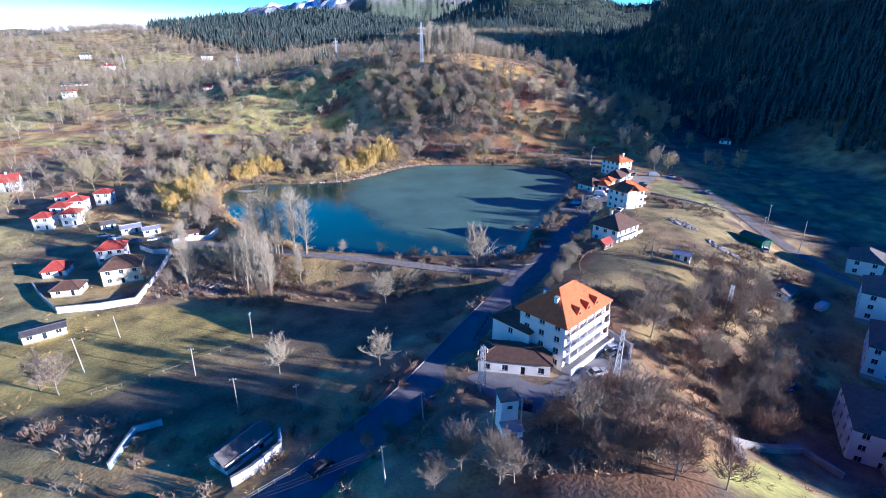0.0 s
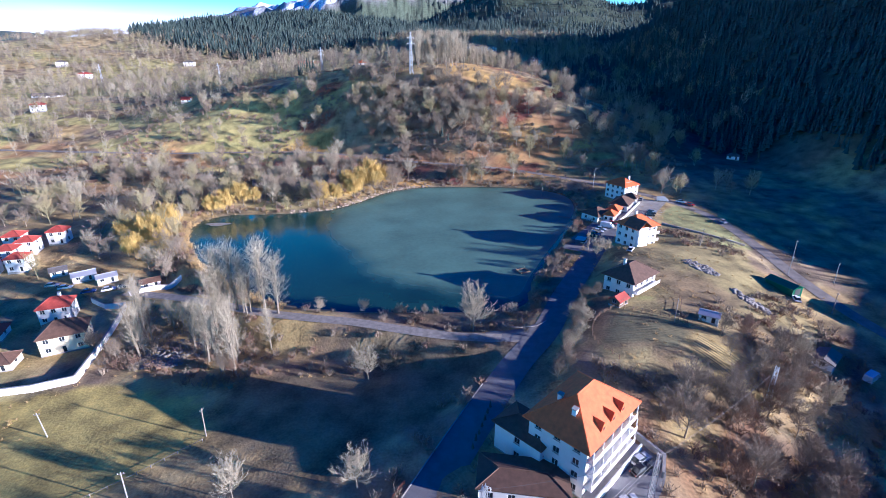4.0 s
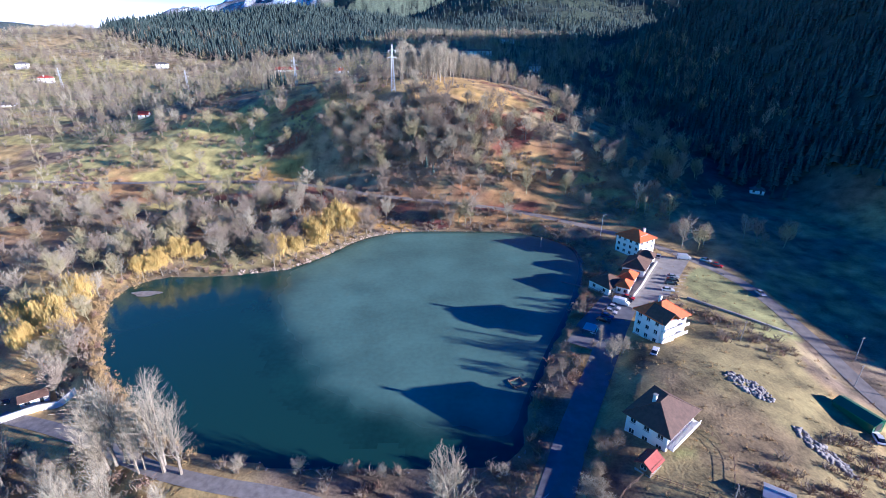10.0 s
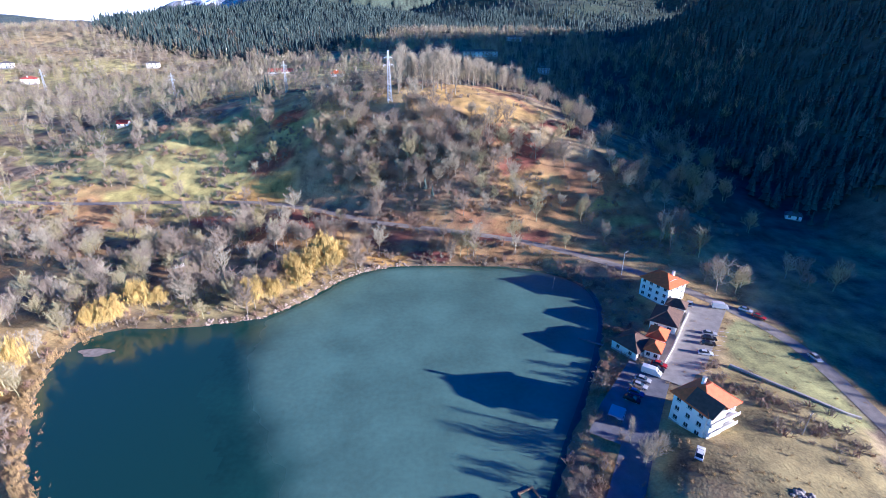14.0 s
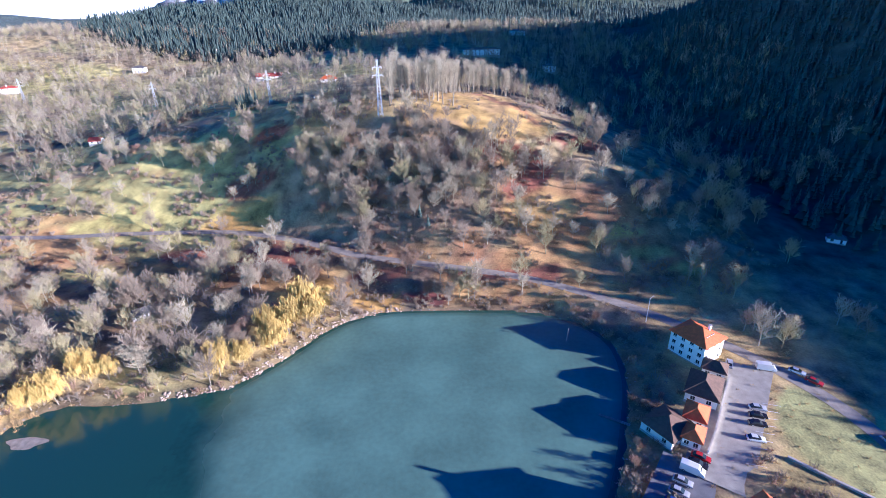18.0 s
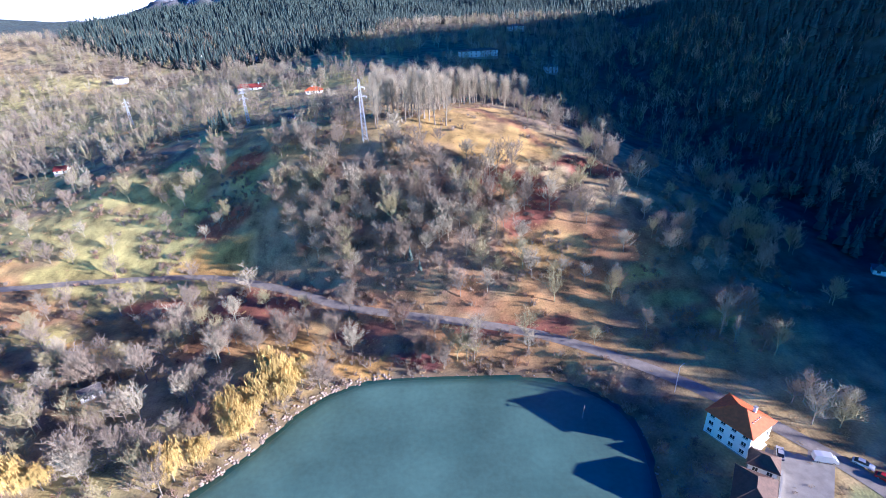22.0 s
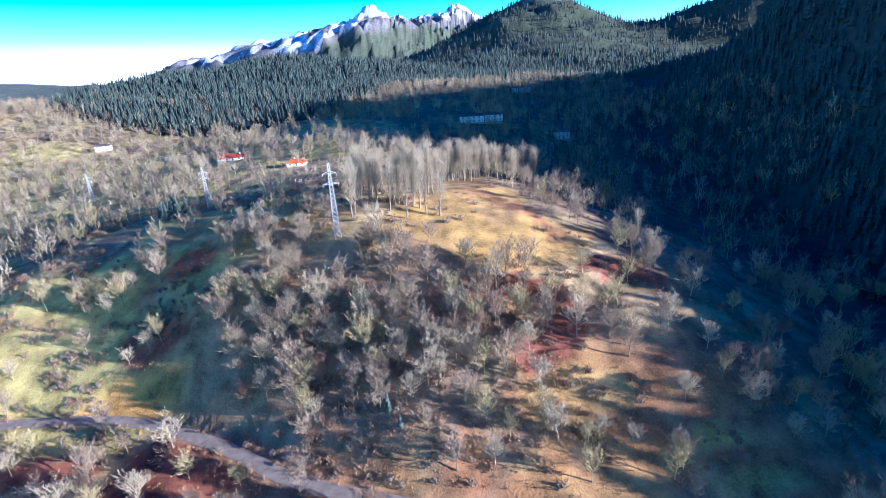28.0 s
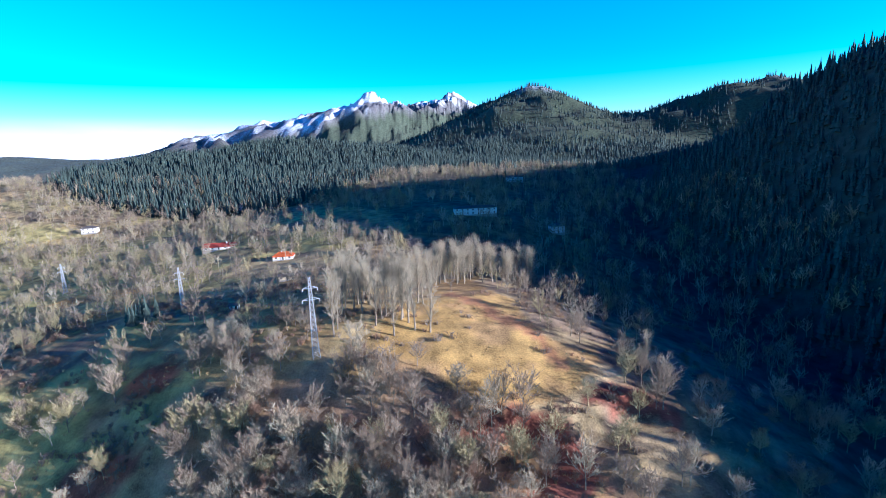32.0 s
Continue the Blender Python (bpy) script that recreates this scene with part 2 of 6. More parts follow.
DAM = spline([(24, 127, 1.3), (6, 128, 1.5), (-8, 131.5, 1.5), (-22, 136, 1.4), (-38, 139.5, 1.2), (-52, 144, 0.6), (-70, 153, -1), (-86, 160, -2.6), (-104, 166, -4)], 3.0)

PARKING = np.array([(8.5, 78.5, 1.28), (14, 71.5, 1.3), (21, 69.0, 1.3), (29, 75, 1.3), (37, 84.5, 1.3), (38, 90, 1.3)])

# banks by the road are raised, partly out of view, to cast shade
FRONT_HEIGHTS = [(-100, 50, -5), (-60, 55, -2), (-40, 100, -4), (-18, 108, -4), (2, 113, -3), (-80, 100, -5), (-105, 118, -6), (-108, 155, -6),
                 (-150, 175, -4), (-200, 215, -1), (-30, 20, 0), (22, 82, 1), (36, 90, 1.2), (28, 58, 7.5), (18, 46, 9), (45, 72, 0.5), (60, 66, -8),
                 (92, 72, -12), (105, 100, -11), (60, 112, 4.5), (74, 130, 4.2), (52, 130, 5.2), (47, 114, 5.5), (40, 28, 12), (62, 32, 6), (28, 18, 15), (84, 165, 5.2), (66, 148, 3.8), (104, 150, 0), (42, 117, 5.1), (47, 134, 5.3), (37, 106, 5.2), (53, 146, 4.6), (57, 159, 5.0), (64, 169, 5.2), (71, 180, 4.8)]
LAKE_HEIGHTS = [(116, 215, 0.5), (106, 190, 2.5), (94, 252, 1.6), (74, 190, 1.8), (-97, 282, 3), (-120, 225, 2), (-130, 260, 3), (-60, 275, 4), (-60, 310, 6),
                (-140, 310, 6), (20, 296, 4), (-220, 300, 5), (-300, 300, 8), (-250, 240, 1), (-300, 150, -4), (-200, 100, -9), (-160, 50, -9)]
HILL_HEIGHTS = [(-17, 385, 58), (93, 386, 46), (80, 366, 46), (87, 327, 25), (104, 325, 20), (80, 318, 14), (11, 325, 20), (60, 349, 37), (64, 418, 58),
                (-79, 392, 46), (-103, 429, 55), (-99, 456, 53), (-40, 345, 22.5), (-60, 370, 38), (-10, 352, 34), (30, 338, 29), (32, 380, 55), (30, 425, 62),
                (0, 445, 61), (62, 388, 54), (-150, 400, 37), (-207, 440, 34)]
BACK_HEIGHTS = [(-214, 531, 43), (-74, 530, 60), (53, 623, 72), (0, 500, 60), (70, 500, 50), (115, 450, 38), (140, 400, 27), (150, 320, 9), (160, 250, 1),
                (172, 500, 26), (130, 620, 56), (-100, 610, 66), (-200, 650, 52), (-330, 600, 40), (-320, 450, 28), (0, 750, 82), (-300, 900, 80),
                (200, 900, 92), (180, 130, -6), (190, 60, -6), (230, 200, 4), (250, 100, -4)]


def thin_plate(points):
    """A smooth sheet through given heights."""
    p = np.array(points, float)
    d = np.hypot(*(p[:, None, :2] - p[None, :, :2]).transpose(2, 0, 1)) / 100
    k = np.where(d > 0, d * d * np.log(d + 1e-12), 0) + np.eye(len(p)) * 0.01
    q = np.c_[np.ones(len(p)), p[:, :2] / 100]
    a = np.block([[k, q], [q.T, np.zeros((3, 3))]])
    w = np.linalg.solve(a, np.r_[p[:, 2], 0, 0, 0])

    def height(x, y):
        out = w[-3] + w[-2] * x / 100 + w[-1] * y / 100
        for (px, py, _), f in zip(p, w):
            r = np.hypot(x - px, y - py) / 100 + 1e-12
            out = out + f * r * r * np.log(r)
        return out

    return height


near_sheet = thin_plate(FRONT_HEIGHTS + LAKE_HEIGHTS + HILL_HEIGHTS + BACK_HEIGHTS
                        + [tuple(p) for p in UPPER[::9]] + [tuple(p) for p in ROAD[::7]])
# crest lines of the mountains: x, y, height, reach of the slope
# southern crest is out of view, added and sized to cast the shade edges
SHADE_RIDGE = [(430, -160, 66, 150), (410, -30, 69, 150), (395, 100, 44, 140), (376, 140, 49, 140), (370, 172, 51.5, 140), (363, 220, 67, 140), (358, 263, 86, 150), (360, 300, 97, 160),
               (366, 380, 108, 170), (380, 470, 162, 190), (385, 620, 186, 190), (420, 710, 166, 190), (470, 800, 146, 190), (500, 1010, 108, 190), (570, 1270, 92, 220)]
FOREST_RIDGE = [(-760, 780, 84, 260), (-520, 920, 100, 330), (-400, 1150, 132, 400), (-300, 1260, 152, 400), (-100, 1330, 130, 380), (60, 1380, 112, 360), (250, 1450, 95, 330)]
PEAKS = [(-397, 3406, 500, 520), (-560, 3450, 425, 420), (-800, 3500, 390, 560), (-1150, 3636, 375, 640), (-1450, 3600, 290, 700), (132, 3933, 535, 620), (-60, 3950, 480, 500),
         (392, 2200, 352, 700), (1116, 1850, 320, 400), (978, 1900, 305, 330), (1600, 2300, 260, 700), (-2400, 3000, 190, 900), (-1900, 3500, 160, 900), (-1000, 1700, 110, 500)]
FOREST = [(-500, 890), (-393, 806), (-272, 762), (-150, 735), (-90, 770), (-50, 890), (60, 960), (260, 1150), (260, 1520), (-640, 1520), (-580, 1050)]
GRASS_TOP = [(2, 394), (-2, 374), (22, 365), (46, 369), (66, 366), (84, 378), (80, 389), (60, 404), (52, 440), (42, 487), (22, 468), (14, 420)]


def ground_height(x, y):
    x, y = np.asarray(x, float), np.asarray(y, float)
    # beyond the valley the near sheet flattens into a plain that rises slowly
    cx, cy = np.clip(x, -380, 260), np.clip(y, -20, 900)
    z = near_sheet(cx, cy)
    away = np.hypot(x - cx, y - cy)
    z = z + (np.minimum(60 + 0.012 * y, 100) - z) * smooth(0, 500, away) * (y > 300) + (0 - z) * smooth(0, 700, away) * (y <= 300)
    bump = (fbm(x, y, 60, 1) - 0.5) * 4.5 + (fbm(x, y, 16, 2) - 0.5) * 2.2
    rough = smooth(285, 340, y) + smooth(-90, -150, x) * 0.4
    z = z + bump * np.clip(rough, 0.12, 1)
    # the slip face below the open hilltop
    drop = np.interp(x, [20, 46, 60, 66, 84], [363, 364, 359, 362, 372]) - y
    z = z - 3.2 * smooth(0, 2.5, drop) * smooth(18, 6, drop) * smooth(12, 22, x) * smooth(94, 84, x)
    for crest, power in ((SHADE_RIDGE, 1.0), (FOREST_RIDGE, 1.3)):
        c = np.array(crest, float)
        d, s = line_distance(x, y, c)
        top, reach = np.interp(s, np.arange(len(c)), c[:, 2]), np.interp(s, np.arange(len(c)), c[:, 3])
        f = np.clip(1 - d / reach, 0, 1) ** power
        rise = z + (top * (0.88 + 0.24 * fbm(x, y, 90, 5)) - z) * smooth(0, 1, f) ** 0.8
        z = np.maximum(z, rise)
    for px, py, top, reach in PEAKS:
        d = np.sqrt((x - px) ** 2 + ((y - py) * 0.8) ** 2 + (0.09 * reach) ** 2) - 0.09 * reach
        f = np.clip(1 - d / reach, 0, 1)
        crag = 0.72 + 0.5 * np.abs(fbm(x, y, 300, 7, 6) - 0.5) * 2 * (1 - f * f) + 0.3 * f * f
        cliffs = (np.abs(fbm(x, y, 120, 8, 5) - 0.5) * -200 + 22) * np.sqrt(f) * (0.35 if top < 200 or py < 2800 else 1.0)
        z = np.maximum(z, z + (top - z) * f**1.05 * crag + cliffs * (f > 0))
    # lake basin and banks
    near = (np.abs(x) < 200) & (y > 100) & (y < 330)
    if near.any():
        d, _ = line_distance(x[near], y[near], LAKE, True)
        d = np.where(inside(x[near], y[near], LAKE), -d, d)
        zn = z[near]
        bank = 0.25 + np.clip(d, 0, 3) * 0.25
        zn = np.where(d > 0, bank + (zn - bank) * smooth(2, 13, d), -0.35 - np.minimum(-d, 8) * 0.2)
        z[near] = zn
    # roads and tracks are cut level into the ground
    for line, half, soft_edge in ((ROAD, 4.6, 3.4), (UPPER, 3.6, 6.0), (DAM, 2.6, 5.0), (PARKING, 5.5, 4.0)):
        lo, hi = line[:, :2].min(0) - 15, line[:, :2].max(0) + 15
        near = (x > lo[0]) & (x < hi[0]) & (y > lo[1]) & (y < hi[1])
        if near.any():
            d, s = line_distance(x[near], y[near], line)
            lz = np.interp(s, np.arange(len(line)), line[:, 2])
            z[near] = lz + (z[near] - lz) * smooth(half, half + soft_edge, d)
    return z


def ground_at(x, y):
    return float(ground_on(np.array([x]), np.array([y]))[0])


def spaced(a, b, step, far, grow):
    """Even steps from a to b, then growing ones out to far on both sides."""
    core = list(np.arange(a, b + step / 2, step))
    s, v = step, core[-1]
    while v < far:
        s = min(s * grow, 36)
        v += s
        core.append(v)
    s, v = step, core[0]
    while v > -far:
        s = min(s * grow, 36)
        v -= s
        core.insert(0, v)
    return np.array(core)


gx, gy = spaced(-260, 250, 2.5, 4700, 1.045), spaced(20, 560, 2.5, 4700, 1.045)
gy = gy[gy > -900]
GX, GY = np.meshgrid(gx, gy)
GZ = ground_height(GX.ravel(), GY.ravel()).reshape(GX.shape)


def ground_on(x, y):
    """Height of the finished ground sheet."""
    i, j = np.clip(np.searchsorted(gx, x) - 1, 0, len(gx) - 2), np.clip(np.searchsorted(gy, y) - 1, 0, len(gy) - 2)
    u, v = (x - gx[i]) / (gx[i + 1] - gx[i]), (y - gy[j]) / (gy[j + 1] - gy[j])
    return (GZ[j, i] * (1 - u) + GZ[j, i + 1] * u) * (1 - v) + (GZ[j + 1, i] * (1 - u) + GZ[j + 1, i + 1] * u) * v

# ---- ground cover: what grows where, with painted valley shade and far haze ----
OCHRE, OLIVE, MEADOW, RUST = (0.47, 0.28, 0.075), (0.40, 0.335, 0.105), (0.42, 0.36, 0.125), (0.28, 0.105, 0.058)
CLEARINGS = [(-10, 291, 11, 5, OCHRE), (-34, 299, 13, 7, OCHRE), (-50, 290, 9, 7, OLIVE), (-75, 353, 27, 6, OCHRE), (-42, 342, 15, 5, OCHRE), (-128, 372, 24, 9, MEADOW),
             (-112, 312, 16, 12, OCHRE), (-150, 395, 30, 9, MEADOW), (-182, 376, 40, 13, MEADOW), (-196, 325, 22, 8, OLIVE), (-140, 312, 18, 8, OLIVE), (-152, 352, 20, 6, OLIVE),
             (8, 293, 12, 4, (0.17, 0.055, 0.045)), (-14, 306, 14, 4, RUST), (-64, 322, 24, 8, RUST), (-98, 330, 16, 6, RUST), (-84, 366, 16, 6, RUST), (-60, 332, 20, 5, RUST), (40, 303, 22, 5, RUST),
             (-70, 522, 44, 22, (0.44, 0.34, 0.15)), (-56, 482, 26, 14, (0.44, 0.33, 0.14)), (-112, 560, 34, 14, (0.42, 0.33, 0.13)), (-62, 407, 17, 13, (0.33, 0.29, 0.13)),
             (-74, 384, 11, 4, OLIVE), (-260, 323, 26, 14, OLIVE), (-275, 410, 26, 10, OLIVE), (-222, 423, 28, 9, MEADOW), (-177, 504, 32, 11, OCHRE), (-108, 400, 22, 7, MEADOW),
             (-290, 455, 26, 11, MEADOW), (-130, 460, 26, 9, OCHRE), (-222, 480, 30, 9, OLIVE), (-120, 285, 12, 7, OLIVE), (58, 331, 17, 7, (0.46, 0.29, 0.1)), (84, 352, 8, 7, (0.5, 0.38, 0.19)),
             (100, 308, 12, 3, OLIVE), (92, 318, 9, 2.5, OLIVE), (112, 345, 10, 4, (0.38, 0.31, 0.14)), (120, 392, 14, 9, (0.34, 0.27, 0.13)), (112, 300, 9, 3, OLIVE),
             (46, 52, 12, 9, (0.38, 0.36, 0.09)), (72, 80, 10, 7, (0.36, 0.34, 0.09)), (24, 60, 5, 6, (0.38, 0.34, 0.1)), (52, 96, 7, 6, OLIVE), (61.5, 143.5, 3.5, 1.8, (0.12, 0.3, 0.04))]


def cover_and_shade_colour(x, y, z):
    n1, n2, n3 = fbm(x, y, 45, 21), fbm(x, y, 12, 22), fbm(x, y, 120, 23)
    n4 = fbm(x, y, 6, 24, 3)
    tan, straw = np.array((0.42, 0.295, 0.11)), np.array((0.48, 0.38, 0.17))
    olive, scrub = np.array((0.38, 0.335, 0.115)), np.array((0.2, 0.145, 0.09))
    rust, soil = np.array((0.36, 0.16, 0.065)), np.array((0.25, 0.085, 0.05))
    c = np.empty(x.shape + (3,))
    c[:] = tan

    def lay(colour, f):
        np.copyto(c, c + (colour - c) * np.clip(f, 0, 1)[..., None])

    lay(scrub, smooth(0.42, 0.62, n1 * 0.55 + n2 * 0.45))
    lay(olive, smooth(0.5, 0.62, n3) * smooth(-40, -90, x) * 0.9)
    lay(straw, smooth(0.55, 0.7, n4) * 0.5)
    lay(rust, smooth(0.5, 0.62, fbm(x, y, 30, 25)) * smooth(285, 300, y) * smooth(350, 330, y) * 0.8)
    lay(np.array((0.38, 0.2, 0.07)), smooth(0.5, 0.6, fbm(x, y, 22, 26)) * smooth(240, 285, y) * smooth(375, 350, y) * smooth(90, 60, x) * 0.7)
    lay(np.array((0.42, 0.37, 0.12)), smooth(0.52, 0.6, fbm(x, y, 34, 27)) * smooth(-10, -60, x) * smooth(300, 340, y) * 0.9)
    lay(np.array((0.13, 0.10, 0.06)), smooth(5, 1.5, line_distance(x, y, LAKE, True)[0]) * (y < 300) * (y > 130) * 0.8)
    # mown field and meadows; darker ground south of the field and west of the road
    field = inside(x, y, [(-90, 70), (-72, 75), (-47, 98), (-56, 113), (-84, 119), (-108, 111), (-112, 80)])
    lay(np.array((0.46, 0.355, 0.09)), np.where(field, 0.75 + 0.25 * n2, 0))
    lay(np.array((0.12, 0.10, 0.065)), smooth(14, 6, np.abs(y - 72 - (x + 70) * 0.15)) * (x < -25) * (x > -110) * ~field * 0.8)
    low = inside(x, y, [(-46, 98), (-20, 85), (10, 110), (20, 124), (-20, 128), (-50, 118)])
    lay(np.array((0.17, 0.135, 0.07)), np.where(low, 0.8, 0))
    meadow = inside(x, y, [(70, 150), (88, 200), (108, 236), (130, 235), (124, 200), (100, 150)])
    lay(np.array((0.3, 0.25, 0.09)), np.where(meadow, 0.6 + 0.5 * (n4 - 0.4), 0))
    strip = inside(x, y, [(101, 214), (103, 231), (117, 241), (126, 220), (124, 193), (110, 188), (108, 204)])
    lay(np.array((0.285, 0.28, 0.1)), np.where(strip, 0.95, 0))
    plot = inside(x, y, [(41, 119), (48.5, 133.5), (66, 127.5), (59.5, 117)])
    lay(np.array((0.125, 0.115, 0.055)), np.where(plot, 0.95, 0))
    plot2 = inside(x, y, [(60, 117), (66.5, 126.5), (76, 117), (67, 107)])
    lay(np.array((0.33, 0.25, 0.085)), np.where(plot2, 0.8, 0))
    # clearings by the shore and along the upper road, dark red brambles beside them
    for cx, cy, rx, ry, tone in CLEARINGS:
        lay(np.array(tone), smooth(1.15, 0.85, np.hypot((x - cx) / rx, (y - cy) / ry) + (n4 - 0.5) * 0.7))
    bank = inside(x, y, [(30, 100), (44, 108), (60, 102), (92, 86), (56, 60), (30, 36), (6, 40), (18, 64), (42, 80)])
    lay(np.array((0.22, 0.135, 0.075)), np.where(bank, 0.55 + 0.7 * (n2 - 0.4), 0))
    lay(np.array((0.29, 0.14, 0.06)), np.where(bank, smooth(0.5, 0.6, n4) * 0.6, 0))
    terrace = inside(x, y, [(36, 100), (42, 150), (66, 186), (98, 196), (112, 186), (108, 130), (72, 102)])
    lay(np.array((0.265, 0.215, 0.085)), np.where(terrace & ~plot & ~plot2, 0.8, 0))
    lay(np.array((0.22, 0.15, 0.075)), np.where(terrace & ~plot & ~plot2, smooth(0.5, 0.62, n2 * 0.6 + n1 * 0.4) * 0.75, 0))
    # open top of the hill, and the red scarp below it
    wx, wy = x + (n2 - 0.5) * 14, y + (n4 - 0.5) * 10
    top = np.where(inside(wx, wy, GRASS_TOP), 1.0, 0.0)
    lay(np.array((0.41, 0.265, 0.08)), top)
    lay(np.array((0.34, 0.215, 0.095)), top * smooth(0.5, 0.62, n2 * 0.7 + n4 * 0.3) * 0.6)
    lay(np.array((0.3, 0.12, 0.06)), smooth(5, 2, line_distance(wx, wy, np.array([(30, 436), (44, 412), (58, 400), (62, 384)]))[0]) * 0.7)
    lay(np.array((0.52, 0.4, 0.2)), smooth(4.5, 2, line_distance(wx, wy, np.array([(62, 366), (74, 376), (86, 382)]))[0]) * 0.9)
    scarp_d, _ = line_distance(x, y, np.array([(20, 361), (34, 361), (46, 362), (58, 357), (64, 350), (58, 345), (48, 341)]))
    lay(soil, smooth(7, 4, scarp_d + (n4 - 0.5) * 9))
    lay(soil, smooth(4.5, 2.5, line_distance(x, y, np.array([(70, 368), (84, 372), (92, 366)]))[0] + (n4 - 0.5) * 6))
    patch = smooth(1.1, 0.8, np.hypot((x + 78) / 11, (y - 392) / 7) + (n2 - 0.5) * 0.5)
    lay(np.array((0.28, 0.10, 0.05)), patch)
    slope = smooth(1.1, 0.7, np.hypot((x + 15) / 55, (y - 350) / 32) + (n2 - 0.5) * 0.6)
    lay(np.array((0.29, 0.19, 0.115)), slope * 0.8)
    # shade painted as darker ground over the valley; then forest floor, rock and snow
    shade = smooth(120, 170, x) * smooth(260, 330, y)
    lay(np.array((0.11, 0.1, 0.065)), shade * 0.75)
    far = smooth(600, 760, y + 0.15 * x)
    lay(np.array((0.27, 0.21, 0.11)), far * 0.6)
    # shade on the slope east of the hill, painted into its grass
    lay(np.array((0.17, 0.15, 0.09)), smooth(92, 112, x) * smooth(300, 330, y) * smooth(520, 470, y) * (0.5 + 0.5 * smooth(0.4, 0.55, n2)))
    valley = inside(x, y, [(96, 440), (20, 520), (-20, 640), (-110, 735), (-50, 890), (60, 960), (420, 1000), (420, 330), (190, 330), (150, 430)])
    # darker tone painted over the valley floor for its shade
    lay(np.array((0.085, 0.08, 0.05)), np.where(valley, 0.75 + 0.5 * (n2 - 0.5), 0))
    lay(np.array((0.045, 0.06, 0.03)), np.where(inside(x, y, FOREST), 1.0, 0.0))
    # forest floor of the dark mountain, its blue raised to stand in for haze
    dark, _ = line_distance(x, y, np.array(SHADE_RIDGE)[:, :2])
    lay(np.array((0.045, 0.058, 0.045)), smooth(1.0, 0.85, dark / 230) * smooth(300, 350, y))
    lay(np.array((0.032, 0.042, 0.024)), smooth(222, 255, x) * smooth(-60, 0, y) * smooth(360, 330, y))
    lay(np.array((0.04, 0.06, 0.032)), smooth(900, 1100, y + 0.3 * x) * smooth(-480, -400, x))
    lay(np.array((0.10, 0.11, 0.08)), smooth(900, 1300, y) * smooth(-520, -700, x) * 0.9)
    # haze painted as a blue-green tint on the far north-western slopes
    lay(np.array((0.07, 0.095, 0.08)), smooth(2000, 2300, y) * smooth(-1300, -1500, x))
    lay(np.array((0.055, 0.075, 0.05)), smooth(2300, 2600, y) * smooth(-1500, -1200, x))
    line = np.interp(x, [-1500, -650, -520, -300, 250], [235, 275, 375, 410, 430]) + (fbm(x, y, 90, 33, 5) - 0.5) * 110
    lay(np.array((0.14, 0.14, 0.15)), smooth(2700, 2900, y) * smooth(-1700, -1500, x) * smooth(-60, -10, z - line))
    lay(np.array((0.72, 0.8, 0.9)), smooth(2700, 2900, y) * smooth(-1700, -1500, x) * smooth(0, 30, z - line) * smooth(0.62, 0.5, fbm(x, y, 75, 35, 4)))
    lay(np.array((0.7, 0.78, 0.88)), smooth(1500, 1700, y) * (y < 2700) * smooth(0.0, 1.0, (z - 318 + (fbm(x, y, 60, 34, 5) - 0.5) * 90) / 50) * 0.6)
    return np.clip(c, 0.01, 0.95)


rows_n, cols_n = GX.shape
verts = np.stack([GX, GY, GZ], -1).reshape(-1, 3)
ids = np.arange(rows_n * cols_n).reshape(rows_n, cols_n)
quads = np.stack([ids[:-1, :-1], ids[:-1, 1:], ids[1:, 1:], ids[1:, :-1]], -1).reshape(-1, 4)
me = bpy.data.meshes.new("ground")
me.from_pydata(verts.tolist(), [], quads.tolist())
me.polygons.foreach_set("use_smooth", [True] * len(me.polygons))
me.materials.append(GROUND)
# cover colours, the painted valley shade and haze among them
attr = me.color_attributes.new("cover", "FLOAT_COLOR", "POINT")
cover = np.c_[cover_and_shade_colour(verts[:, 0], verts[:, 1], verts[:, 2]), np.ones(len(verts))]
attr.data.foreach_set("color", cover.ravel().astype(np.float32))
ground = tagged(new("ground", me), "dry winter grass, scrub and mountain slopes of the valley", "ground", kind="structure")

# ---- lake ----
WATER = bpy.data.materials.new("lake_water")
WATER.use_nodes = True
wb = WATER.node_tree.nodes["Principled BSDF"]
wb.inputs["Base Color"].default_value = (0.014, 0.06, 0.045, 1)
wb.inputs["Roughness"].default_value = 0.12
wave, wbump = WATER.node_tree.nodes.new("ShaderNodeTexNoise"), WATER.node_tree.nodes.new("ShaderNodeBump")
wave.inputs["Scale"].default_value, wbump.inputs["Strength"].default_value = 0.6, 0.05
WATER.node_tree.links.new(wave.outputs["Fac"], wbump.inputs["Height"])
WATER.node_tree.links.new(wbump.outputs[0], wb.inputs["Normal"])
ICE = mat("grey_green_ice", rough=0.62, attr="cover", spread=0.3, scale=0.16, bump=0.03)
ice_nodes = ICE.node_tree.nodes
ice_tone, ice_gloss = next(n for n in ice_nodes if n.type == "ATTRIBUTE"), ice_nodes.new("ShaderNodeMapRange")
ice_gloss.inputs["To Min"].default_value, ice_gloss.inputs["To Max"].default_value = 0.12, 0.6
ICE.node_tree.links.new(ice_tone.outputs["Alpha"], ice_gloss.inputs[0])
ICE.node_tree.links.new(ice_gloss.outputs[0], ice_nodes["Principled BSDF"].inputs["Roughness"])


